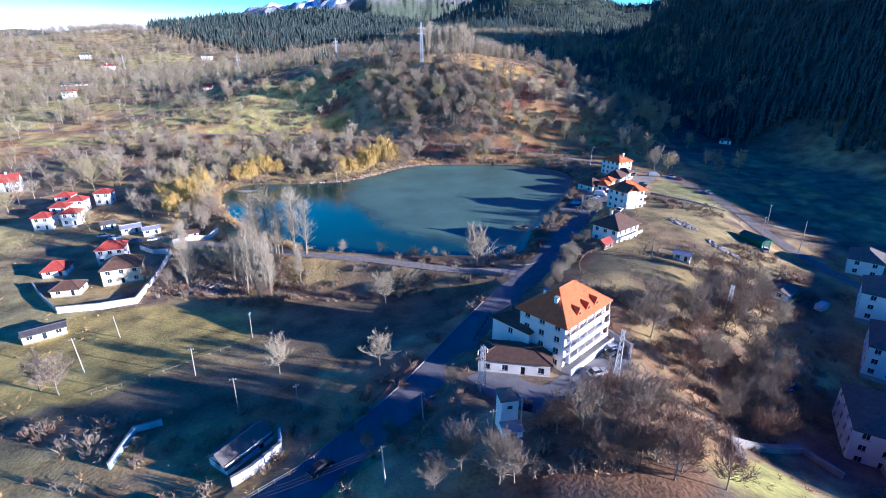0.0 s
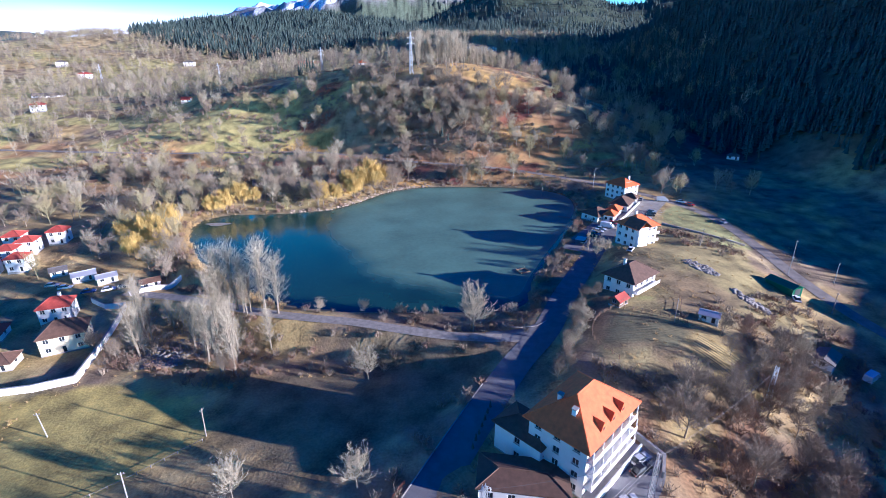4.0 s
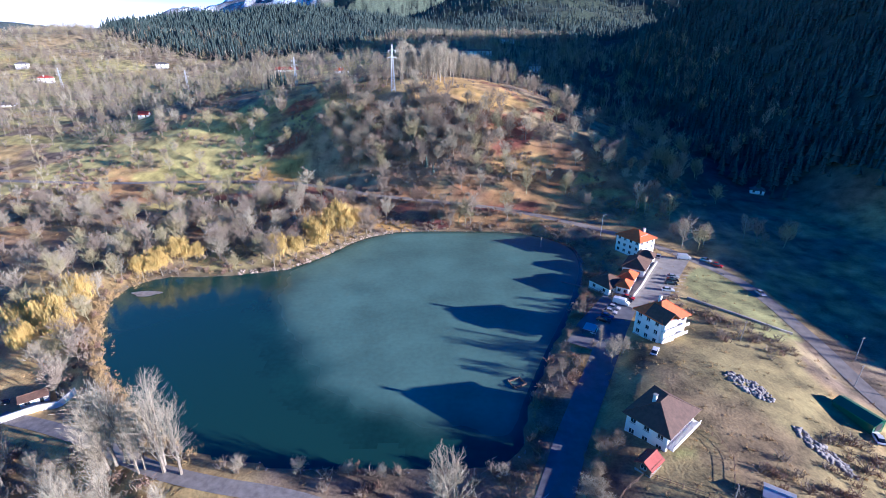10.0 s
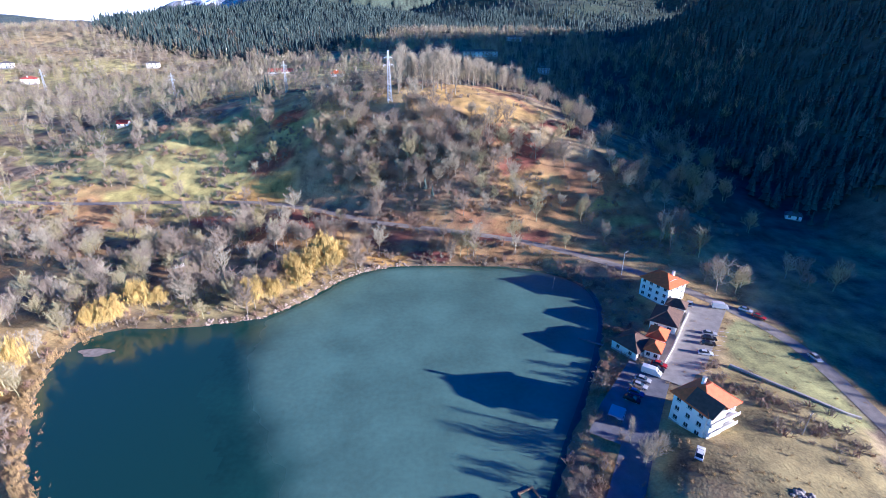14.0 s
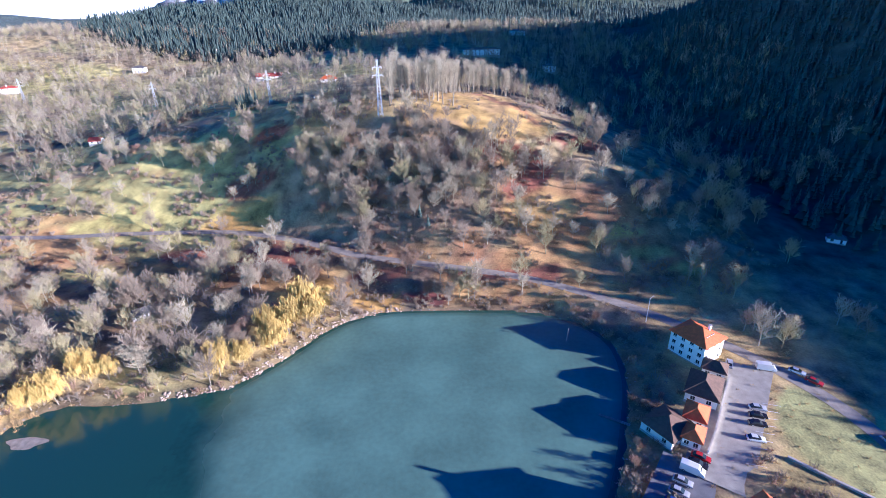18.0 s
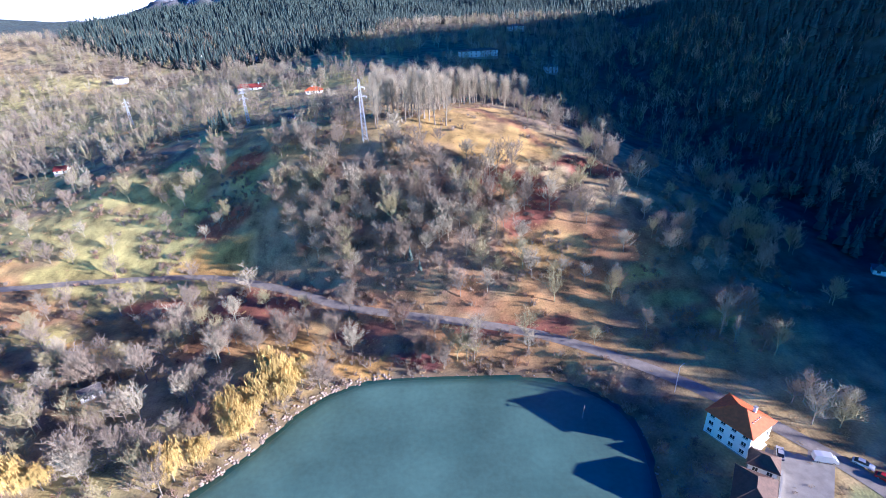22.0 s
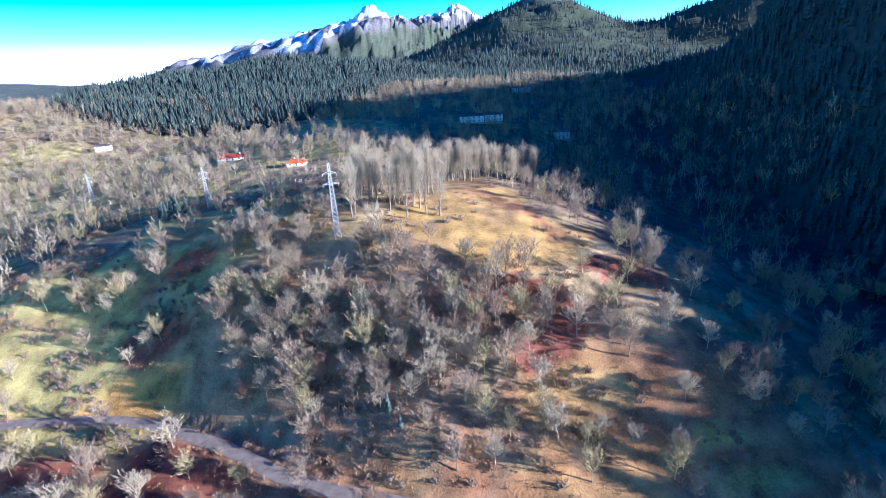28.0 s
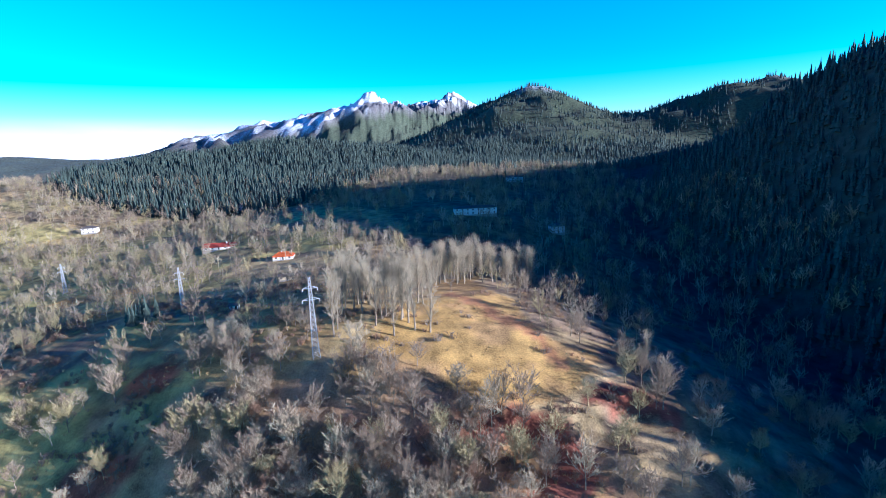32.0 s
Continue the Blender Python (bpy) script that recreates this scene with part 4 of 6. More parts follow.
# walled family compound, hamlet and scattered houses
for x, y, turn, w, d, fl, rise, roof, tile, text in (
        (-115, 128, 15, 7.6, 6, 1, 1.8, "hip", TILE_BROWN, "small cream house with a brown hip roof inside the white wall"),
        (-104, 138, 25, 11, 8.4, 2, 3.0, "hip", TILE_BROWN, "large cream villa with a brown hip roof and chimney"),
        (-129, 142, 20, 6.8, 6.8, 1, 2.4, "hip", TILE_RED, "cottage with a dark red hip roof"),
        (-117, 153, 20, 8.4, 7, 2, 2.2, "hip", TILE_RED, "white house with a red hip roof"),
        (-161.8, 180.8, 12, 6.2, 6.0, 2, 1.6, "hip", TILE_RED, "white two-storey hamlet house with a red roof"),
        (-161.8, 190.9, 12, 6.2, 6.0, 2, 1.6, "hip", TILE_RED, "white two-storey hamlet house with a red roof"),
        (-152.8, 184.4, 12, 6.2, 6.0, 2, 1.6, "hip", TILE_RED, "white two-storey hamlet house with a red roof"),
        (-159.5, 198.1, 12, 6.2, 6.0, 2, 1.6, "hip", TILE_RED, "white two-storey hamlet house with a red roof"),
        (-168.5, 203.1, 12, 6.2, 6.0, 2, 1.6, "hip", TILE_RED, "white two-storey hamlet house with a red roof"),
        (-153.5, 206.7, 12, 6.2, 6.0, 2, 1.6, "hip", TILE_RED, "white two-storey hamlet house with a red roof"),
        (-214, 226, 30, 11, 7.5, 2, 3.0, "gable", TILE_RED, "white farmhouse with a red gable roof"),
        (-97, 281, 40, 6, 5, 1, 1.2, "gable", TILE_GREY, "small white cabin among bare trees"),
        (-207, 441, 10, 7, 6, 1, 1.8, "gable", TILE_RED, "small white house with a red roof on the slope"),
        (-74, 532, 8, 12, 8, 1, 2.2, "hip", TILE_ORANGE, "farmhouse with an orange roof on the hill terrace"),
        (-138, 585, 12, 22, 9, 1, 2.2, "gable", TILE_RED, "long white farm building with a red roof"),
        (-56, 482, 8, 9, 6, 1, 0.8, "gable", TILE_GREY, "cream flat-roofed hut on the hill terrace"),
        (-63, 431, 8, 3.5, 2.5, 1, 0.5, "gable", TILE_GREY, "small white site cabin on the hill"),
        (53, 622, 4, 34, 10, 2, 1.5, "hip", TILE_GREY, "long white building in the shaded valley"),
        (114, 602, 10, 10, 8, 2, 2.0, "hip", TILE_GREY, "white house in the shaded valley"),
        (113, 808, 10, 18, 9, 2, 2.0, "hip", TILE_GREY, "white building below the far slope"),
        (-333, 724, 10, 13, 9, 2, 2.0, "hip", TILE_GREY, "white apartment house at the forest edge"),
        (-274, 794, 10, 7, 7, 3, 2.0, "hip", TILE_GREY, "tall white house at the forest edge"),
        (-195, 772, 10, 8, 7, 2, 2.0, "hip", TILE_GREY, "white house at the forest edge"),
        (-376, 516, 25, 26, 10, 1, 2.0, "gable", TILE_GREY, "long white shed on the far slope"),
        (-330, 440, 25, 10, 8, 2, 2.0, "hip", TILE_RED, "white house with a red roof on the far slope"),
        (-420, 640, 25, 14, 9, 2, 2.0, "hip", TILE_RED, "white house with a red roof on the far slope"),
        (-480, 690, 25, 12, 9, 2, 2.0, "hip", TILE_GREY, "white house far down the valley"),
        (193, 330, -30, 7, 5, 1, 1.6, "hip", TILE_GREY, "white house at the foot of the dark mountain"),
        (87, 71, 60, 16, 11, 3, 3.0, "hip", TILE_GREY, "white three-storey house with rows of windows in the shade"),
        (84, 58, 60, 9, 8, 2, 2.6, "hip", TILE_GREY, "grey-roofed house in the shade"),
        (112, 97, 50, 16, 10, 3, 3.0, "hip", TILE_GREY, "white apartment house in the shaded village"),
        (124, 116, 50, 14, 10, 3, 3.0, "hip", TILE_GREY, "white apartment house in the shaded village"),
        (140, 142, 50, 12, 9, 2, 2.6, "hip", TILE_GREY, "white house in the shaded village"),
        (100, 122, 40, 7, 4.5, 1, 0.8, "gable", TILE_GREY, "low pale shed beside the village yard"),
        (73, 130.5, -35, 4.6, 3.2, 1, 0.5, "gable", STEEL, "garden shed with a pale metal sheet roof"),
        (-103, 102.5, 38, 9, 4.5, 1, 0.4, "gable", TILE_GREY, "long white field hut with a dark flat roof"),
        (-125, 177, 35, 7, 4.5, 1, 0.9, "gable", STEEL, "shed with a pale metal roof"),
        (-116, 175.5, 35, 6, 4, 1, 0.8, "gable", STEEL, "open shed with a grey roof"),
        (-136, 180, 35, 5, 4, 1, 0.8, "gable", TILE_GREY, "dark shed in the yard"),
        (-99, 172, 35, 6, 3.5, 1, 0.8, "gable", TILE_BROWN, "low lodge with a brown roof by the gate")):
    small = max(w, d) < 8
    house("house" if fl > 1 or max(w, d) > 8 else "hut", placed(x, y), turn, w, d, fl, roof, rise, tile, CREAM if "cream" in text else WHITE, text,
          2.4 if fl == 1 else 2.7, 0.35, 2 if small else max(3, int(w / 4)), 0 if small or tile is TILE_GREY else 1, "", "hut" if small else "house")


# ---- trees ----
def ribbon_tri(vs, fs, a, b, w):
    """A thin pointed twig from a to b."""
    d = (b - a)
    u = d.cross(Vector((random.random() - 0.5, random.random() - 0.5, random.random() - 0.5)))
    u = u.normalized() * w if u.length > 1e-6 else Vector((w, 0, 0))
    k = len(vs)
    vs += [a - u, a + u, b]
    fs.append((k, k + 1, k + 2))


def bare_tree_mesh(seed, height=9.0, spread=0.45, limbs=12, forks=7, twigs=6, sub=2, style="round", w=0.04, sides=4):
    """Trunk, branchwork and crown of a leafless tree: limbs that fork, and many fine twigs."""
    random.seed(seed)
    bm, wood = bmesh.new(), bmesh.new()
    vs, fs = [], []
    g = lambda s: random.gauss(0, s)
    lean = Vector((random.uniform(-0.06, 0.06), random.uniform(-0.06, 0.06), 1))
    top = height * (0.85 if style == "tall" else 0.55)
    pts = [Vector((0, 0, -0.4)), lean * top * 0.4, lean * top + Vector((g(0.2), g(0.2), 0))]
    r = height * 0.02
    tube(bm, pts[0], pts[1], r, r * 0.7)
    tube(bm, pts[1], pts[2], r * 0.7, r * 0.3)
    for i in range(limbs):
        s = (i + 0.5) / limbs
        start = pts[1].lerp(pts[2], s) if style != "tall" else pts[0].lerp(pts[2], 0.2 + 0.8 * s)
        ang = i * 2.4 + random.uniform(-0.4, 0.4)
        out = height * spread * random.uniform(0.5, 1.0) * (1.0 - 0.45 * s) * (0.45 if style == "tall" else 1.0)
        up = height * random.uniform(0.28, 0.46) * (0.6 + 0.5 * s) * (0.7 if style == "tall" else 1.0)
        end = start + Vector((math.cos(ang) * out, math.sin(ang) * out, up))
        end.z = min(end.z, height * random.uniform(0.9, 1.0))
        mid = start.lerp(end, 0.5) + Vector((g(0.15), g(0.15), up * (0.3 if style == "willow" else -0.06)))
        tube(wood, start, mid, r * 0.38, r * 0.22, sides)
        tube(wood, mid, end, r * 0.22, r * 0.06, sides)
        way = (end - start).normalized()
        for j in range(forks):
            f = random.uniform(0.2, 1.0)
            a = start.lerp(mid, f * 2) if f < 0.5 else mid.lerp(end, f * 2 - 1)
            d1 = (way * 0.7 + Vector((g(0.6), g(0.6), random.uniform(0.0, 0.8)))).normalized()
            b = a + d1 * height * random.uniform(0.14, 0.28) * (0.6 if style == "tall" else 1.0)
            ribbon_tri(vs, fs, a, b, w * 1.2)
            for _ in range(twigs):
                a2 = a.lerp(b, random.uniform(0.25, 1.0))
                if style == "willow":
                    b2 = a2 + Vector((g(0.5), g(0.5), random.uniform(0.1, 0.5)))
                    ribbon_tri(vs, fs, a2, b2, w)
                    for _ in range(sub):
                        c2 = b2 + Vector((g(0.3), g(0.3), -random.uniform(0.08, 0.26) * height))
                        c2.z = max(c2.z, 0.2)
                        ribbon_tri(vs, fs, b2, c2, w * 1.3)
                    continue
                d2 = (d1 * 0.8 + Vector((g(0.55), g(0.55), random.uniform(0.0, 0.7)))).normalized()
                b2 = a2 + d2 * height * random.uniform(0.08, 0.16)
                ribbon_tri(vs, fs, a2, b2, w)
                for _ in range(sub):
                    d3 = d2 + Vector((g(0.5), g(0.5), random.uniform(0.0, 0.5)))
                    a3 = a2.lerp(b2, random.uniform(0.3, 1.0))
                    ribbon_tri(vs, fs, a3, a3 + d3.normalized() * height * random.uniform(0.05, 0.1), w * 0.8)
    tm, om = bpy.data.meshes.new("trunk"), bpy.data.meshes.new("branchwork")
    bm.to_mesh(tm)
    bm.free()
    wood.to_mesh(om)
    wood.free()
    cm = bpy.data.meshes.new("crown")
    cm.from_pydata([tuple(v) for v in vs], [], fs)
    return tm, om, cm


def tree_kind(name, seed, label, category, group, bark, twig, **shape):
    """A first tree of its kind with trunk and crown; the others are copies."""
    tm, om, cm = bare_tree_mesh(seed, **shape)
    tm.materials.append(bark)
    om.materials.append(bark)
    cm.materials.append(twig)
    ob = tagged(new(name), label, category, group)
    for n, d in (("trunk", tm), ("branchwork", om), ("crown", cm)):
        o = new(n, d)
        o.parent = ob
        if n != "trunk":
            o["kind"] = "stuff"
    return ob


KINDS = {}
for k in range(4):
    KINDS["round", k] = tree_kind("bare_tree", 10 + k, "leafless grey-brown broadleaf tree", "tree", "bare trees", BARK, TWIG, height=9, spread=0.4, limbs=17, forks=7, sub=3, w=0.034)
    KINDS["pale", k] = tree_kind("bare_tree", 30 + k, "leafless pale grey broadleaf tree in sunlight", "tree", "bare trees", BARK, TWIG_PALE, height=8, spread=0.44, limbs=17, forks=7, sub=3, w=0.034)
    KINDS["tall", k] = tree_kind("poplar", 50 + k, "tall slender leafless pale poplar", "tree", "poplars", BARK, TWIG_PALE, height=14, spread=0.2, limbs=22, forks=4, twigs=4, style="tall", w=0.026)
    KINDS["red", k] = tree_kind("bare_tree", 70 + k, "leafless reddish-brown small tree", "tree", "bare trees", BARK, TWIG_RED, height=7, spread=0.44, limbs=15, forks=7, sub=3, w=0.036)
    KINDS["willow", k] = tree_kind("willow_tree", 90 + k, "yellow-twigged willow on the lake shore", "tree", "willows", BARK, WILLOW, height=8.2, spread=0.42, limbs=16, forks=8, twigs=6, sub=4, style="willow", w=0.036)
USED = set()


def plant(kind, x, y, size=1.0, k=None):
    k = random.randrange(4) if k is None else k
    src = KINDS[kind, k]
    m = pose(x, y, ground_at(x, y), random.uniform(-4, 4), random.uniform(-4, 4), random.uniform(0, 360)) @ Matrix.Diagonal((size, size, size * random.uniform(0.9, 1.1), 1))
    if (kind, k) not in USED:
        USED.add((kind, k))
        src.matrix_world = m
        return src
    ob = copy_thing(src, m)
    ob.matrix_world = m
    return ob


def joined(name, sources, places, material, label, category, seed=0):
    """Many far plants as one mesh: copies of a few meshes at places (x, y, size)."""
    rng = np.random.RandomState(seed)
    arrays = []
    for me in sources:
        v = np.array([tuple(p.co) for p in me.vertices])
        tris = [(p.vertices[0], p.vertices[k], p.vertices[k + 1]) for p in me.polygons for k in range(1, len(p.vertices) - 1)]
        arrays.append((v, np.array(tris)))
    zs = ground_on(np.array([p[0] for p in places]), np.array([p[1] for p in places]))
    V, T, base = [], [], 0
    for (x, y, s), z in zip(places, zs):
        v, f = arrays[rng.randint(len(arrays))]
        a = rng.uniform(0, 6.28)
        c, sn = math.cos(a) * s, math.sin(a) * s
        V.append(np.stack([v[:, 0] * c - v[:, 1] * sn + x, v[:, 0] * sn + v[:, 1] * c + y, v[:, 2] * s * rng.uniform(0.85, 1.2) + z], -1))
        T.append(f + base)
        base += len(v)
    V, T = np.concatenate(V), np.concatenate(T)
    me = bpy.data.meshes.new(name)
    me.vertices.add(len(V))
    me.vertices.foreach_set("co", V.ravel().astype(np.float32))
    me.loops.add(T.size)
    me.loops.foreach_set("vertex_index", T.ravel().astype(np.int32))
    me.polygons.add(len(T))
    me.polygons.foreach_set("loop_start", np.arange(0, T.size, 3, dtype=np.int32))
    me.update(calc_edges=True)
    me.materials.append(material)
    return tagged(new(name, me), label, category, kind="stuff")


def scatter(n, x0, x1, y0, y1, density, seed):
    """Places in a box, kept where density(x, y) beats chance."""
    rng = np.random.RandomState(seed)
    x, y = rng.uniform(x0, x1, n), rng.uniform(y0, y1, n)
    keep = rng.rand(n) < density(x, y)
    return x[keep], y[keep], rng


def off_paths(x, y, lake_gap=1.5, road_gap=4.5):
    ok = ~inside(x, y, LAKE)
    ok &= line_distance(x, y, LAKE, True)[0] > lake_gap
    ok &= np.hypot(x + 17, (y - 377) * 0.7) > 9
    for line, gap in ((ROAD, road_gap + 1), (UPPER, road_gap), (DAM, 3)):
        ok &= line_distance(x, y, line)[0] > gap
    return ok


def fir_mesh(seed, tiers=4):
    """A small fir: ragged tiers of drooping branches round a stem."""
    random.seed(seed)
    vs, fs = [], []
    for t in range(tiers):
        z0, r = 1.2 + t * 8.8 / tiers, 2.1 * (1 - t / (tiers + 0.3))
        n = 6
        tip = len(vs)
        vs.append((0, 0, z0 + 8.8 / tiers * 1.7))
        for k in range(n):
            a = 6.283 * (k + random.uniform(-0.3, 0.3)) / n
            rr = r * random.uniform(0.6, 1.15)
            vs.append((math.cos(a) * rr, math.sin(a) * rr, z0 + random.uniform(-0.5, 0.3)))
        for k in range(n):
            fs.append((tip, tip + 1 + k, tip + 1 + (k + 1) % n))
    me = bpy.data.meshes.new("fir")
    me.from_pydata(vs, [], fs)
    return me


FIRS = [fir_mesh(200 + k) for k in range(4)]


def forest_density(x, y):
    b = line_distance(x, y, np.array(SHADE_RIDGE)[:, :2])[0]
    f = np.where(inside(x, y, FOREST), 1.0, 0.0) + smooth(185, 140, b) * smooth(310, 350, y)
    return np.clip(f, 0, 1) * 0.95


fx, fy, rng = scatter(24000, -800, 900, 320, 1500, forest_density, 5)
places = [(x, y, rng.uniform(0.9, 1.7)) for x, y in zip(fx, fy)]
places += [(x, y, rng.uniform(0.5, 1.1)) for x, y in zip(rng.uniform(90, 330, 420), rng.uniform(470, 940, 420))]
# firs added out of view on the crest to make its cast shadow ragged
places += [(x, y, rng.uniform(0.8, 1.3)) for x, y in zip(rng.uniform(335, 380, 120), rng.uniform(200, 320, 120))]
fx, fy, rng = scatter(11000, -620, 250, 735, 1420, lambda x, y: np.where(inside(x, y, FOREST), 1.0, 0.0), 57)
places += [(x, y, rng.uniform(0.9, 1.7)) for x, y in zip(fx, fy)]
fx, fy, rng = scatter(12000, 150, 560, 320, 860, forest_density, 55)
places += [(x, y, rng.uniform(0.6, 1.0)) for x, y in zip(fx, fy)]
fx, fy, rng = scatter(3600, 225, 345, 30, 340, lambda x, y: smooth(72, 85, line_distance(x, y, np.array(SHADE_RIDGE)[:, :2])[0]) * smooth(222, 250, x), 56)
places += [(x, y, rng.uniform(0.6, 1.1)) for x, y in zip(fx, fy)]
joined("fir_forest", FIRS, places, NEEDLE, "dark green fir forest on the mountain slopes", "forest", 3)
fx, fy, rng = scatter(5500, 60, 1200, 900, 1500, lambda x, y: 0.9 * smooth(900, 1050, y + 0.3 * x), 66)
joined("fir_forest", FIRS, [(x, y, rng.uniform(1.0, 1.8)) for x, y in zip(fx, fy)], NEEDLE, "fir forest between the far hills", "forest", 12)
fx, fy, rng = scatter(9000, -900, 2000, 1500, 2600, lambda x, y: 0.9 * smooth(0.3, 0.5, fbm(x, y, 200, 61)), 6)
joined("fir_forest", FIRS, [(x, y, rng.uniform(1.0, 1.6)) for x, y in zip(fx, fy)], NEEDLE, "distant fir forest on the far hills", "forest", 4)


# ---- single trees ----
random.seed(21)
for kind, x, y, size in (("pale", -35.3, 82.1, 1.0), ("pale", -13.5, 82.9, 1.0), ("pale", -16.4, 119, 1.15), ("pale", 10.5, 133, 1.45), ("round", -80.4, 77.2, 1.0), ("round", -86, 79, 0.9),
                         ("round", 2.1, 72.3, 0.5), ("pale", 22, 140, 0.5), ("pale", -33, 142, 0.5), ("pale", -10, 141.5, 0.45), ("pale", -3, 140.8, 0.4), ("pale", -20, 142, 0.5),
                         ("round", -12, 56.3, 0.45), ("round", -9, 60, 0.4), ("red", -13.8, 70.8, 0.35), ("pale", 86, 326, 1.1), ("pale", 103, 325, 1.15), ("pale", 80, 317, 0.85),
                         ("tall", 92.5, 386, 0.95), ("round", 62, 418, 1.0), ("tall", 72, 402, 0.7), ("pale", 111, 318, 0.8), ("round", 118, 306, 0.8), ("tall", 108, 292, 0.6),
                         ("tall", 112, 290, 0.6), ("round", 124, 330, 0.8), ("round", 128, 352, 0.8), ("pale", 134, 345, 0.7), ("pale", 38, 134, 0.7), ("pale", 40, 129, 0.6),
                         ("pale", 37, 124, 0.55), ("pale", 58, 178, 0.9), ("pale", 62, 181, 0.8), ("tall", 57, 185, 0.5), ("willow", -40, 271, 1.62), ("willow", -36, 279, 1.70), ("willow", -30, 283, 1.30),
                         ("willow", -55, 249, 1.30), ("willow", -42, 262, 1.30), ("willow", -93, 246, 1.30), ("willow", -98, 238.5, 1.30), ("willow", -104, 236, 1.14),
                         ("willow", -112, 200, 1.56), ("willow", -107, 195, 1.43), ("willow", -118, 208, 1.43), ("willow", -111, 212, 1.43), ("willow", -114, 190, 1.17), ("willow", -45, 267, 1.3), ("willow", -33, 275, 1.2), ("willow", -50, 254, 1.1), ("willow", -88, 247, 1.1), ("willow", -120, 198, 1.4), ("pale", -60, 262, 1.1), ("pale", -78, 250, 1.0),
                         ("round", -86, 252, 0.9), ("pale", -106, 184, 1.0), ("pale", -97, 180, 0.9), ("round", -104, 285, 1.1), ("round", -92, 288, 1.0)):
    plant(kind, x, y, size)
for k in range(10):
    plant("tall", -55 + random.gauss(0, 4.5), 144.5 + random.gauss(0, 1.6), random.uniform(1.1, 1.55))
for k in range(12):
    x = random.uniform(-92, -42)
    plant("tall", x, 150 - 0.32 * (x + 70) + random.uniform(-9, -2), random.uniform(0.5, 0.85))
for k in range(16):
    x = random.uniform(-88, -48)
    plant("tall", x, 134 - 0.3 * (x + 68) + random.uniform(-7, 7), random.uniform(0.75, 1.25))
for k in range(0, 30, 3):
    x, y = LAKE[(np.hypot(LAKE[:, 0] - 33 - k * 1.15, LAKE[:, 1] - 163 - k * 2.1)).argmin()]
    plant(random.choice(("round", "red")), x + random.uniform(2.5, 6), y + random.uniform(-1.5, 1.5), random.uniform(0.3, 0.5))
# pale poplars on the crest of the hill, in two stands
for k in range(42):
    plant("tall", random.uniform(-19, 21), random.uniform(391, 432), random.uniform(1.05, 1.5))
for k in range(52):
    x = random.uniform(18, 74)
    plant("tall", x, 468 + 0.45 * (x - 20) + random.uniform(-10, 14), random.uniform(1.0, 1.35))
for k in range(18):
    plant(random.choice(("round", "pale", "tall")), random.uniform(-60, -25), random.uniform(383, 402), random.uniform(0.6, 0.9))
for k in range(66):
    a, r = random.uniform(0, 6.28), random.random() ** 0.5
    x, y = -8 + math.cos(a) * r * 50, 354 + math.sin(a) * r * 24
    if off_paths(np.array([x]), np.array([y]))[0]:
        plant(random.choices(("round", "pale", "red"), (6, 4, 2))[0], x, y, random.uniform(0.85, 1.3))
# thicket on the bank east of the guest house
for k in range(30):
    x, y = random.uniform(46, 78), random.uniform(66, 104)
    if y > 62 + (x - 46) * 0.3 and y < 112 - (74 - x) * 0.5:
        plant(random.choices(("round", "red"), (3, 2))[0], x, y, random.uniform(0.7, 1.15))
for k in range(22):
    plant(random.choices(("round", "red", "pale"), (4, 2, 1))[0], 84 + random.gauss(0, 7), 112 + random.gauss(0, 8), random.uniform(0.5, 1.0))
for k in range(30):
    x, y = random.uniform(17, 38), random.uniform(42, 66)
    if y < 72 - (38 - x) * 0.5:
        plant(random.choices(("red", "round"), (3, 1))[0], x, y, random.uniform(0.5, 1.0))
for k in range(34):
    f = (k + random.random()) / 34
    plant(random.choice(("pale", "round")), 28 + 19 * f + random.uniform(-1.5, 1.5), 108 + 40 * f + random.uniform(-2, 2), random.uniform(0.3, 0.52))
for k in range(26):
    x, y = random.uniform(-96, -50), random.uniform(122, 156)
    if off_paths(np.array([x]), np.array([y]))[0] and y < 150 - (x + 96) * 0.3 and np.hypot(x + 72, y - 133) > 8:
        plant(random.choices(("round", "red", "pale"), (2, 2, 1))[0], x, y, random.uniform(0.4, 0.75))
for k in range(6):
    plant("round", random.uniform(-2, 12), random.uniform(42, 49), random.uniform(0.6, 0.9))


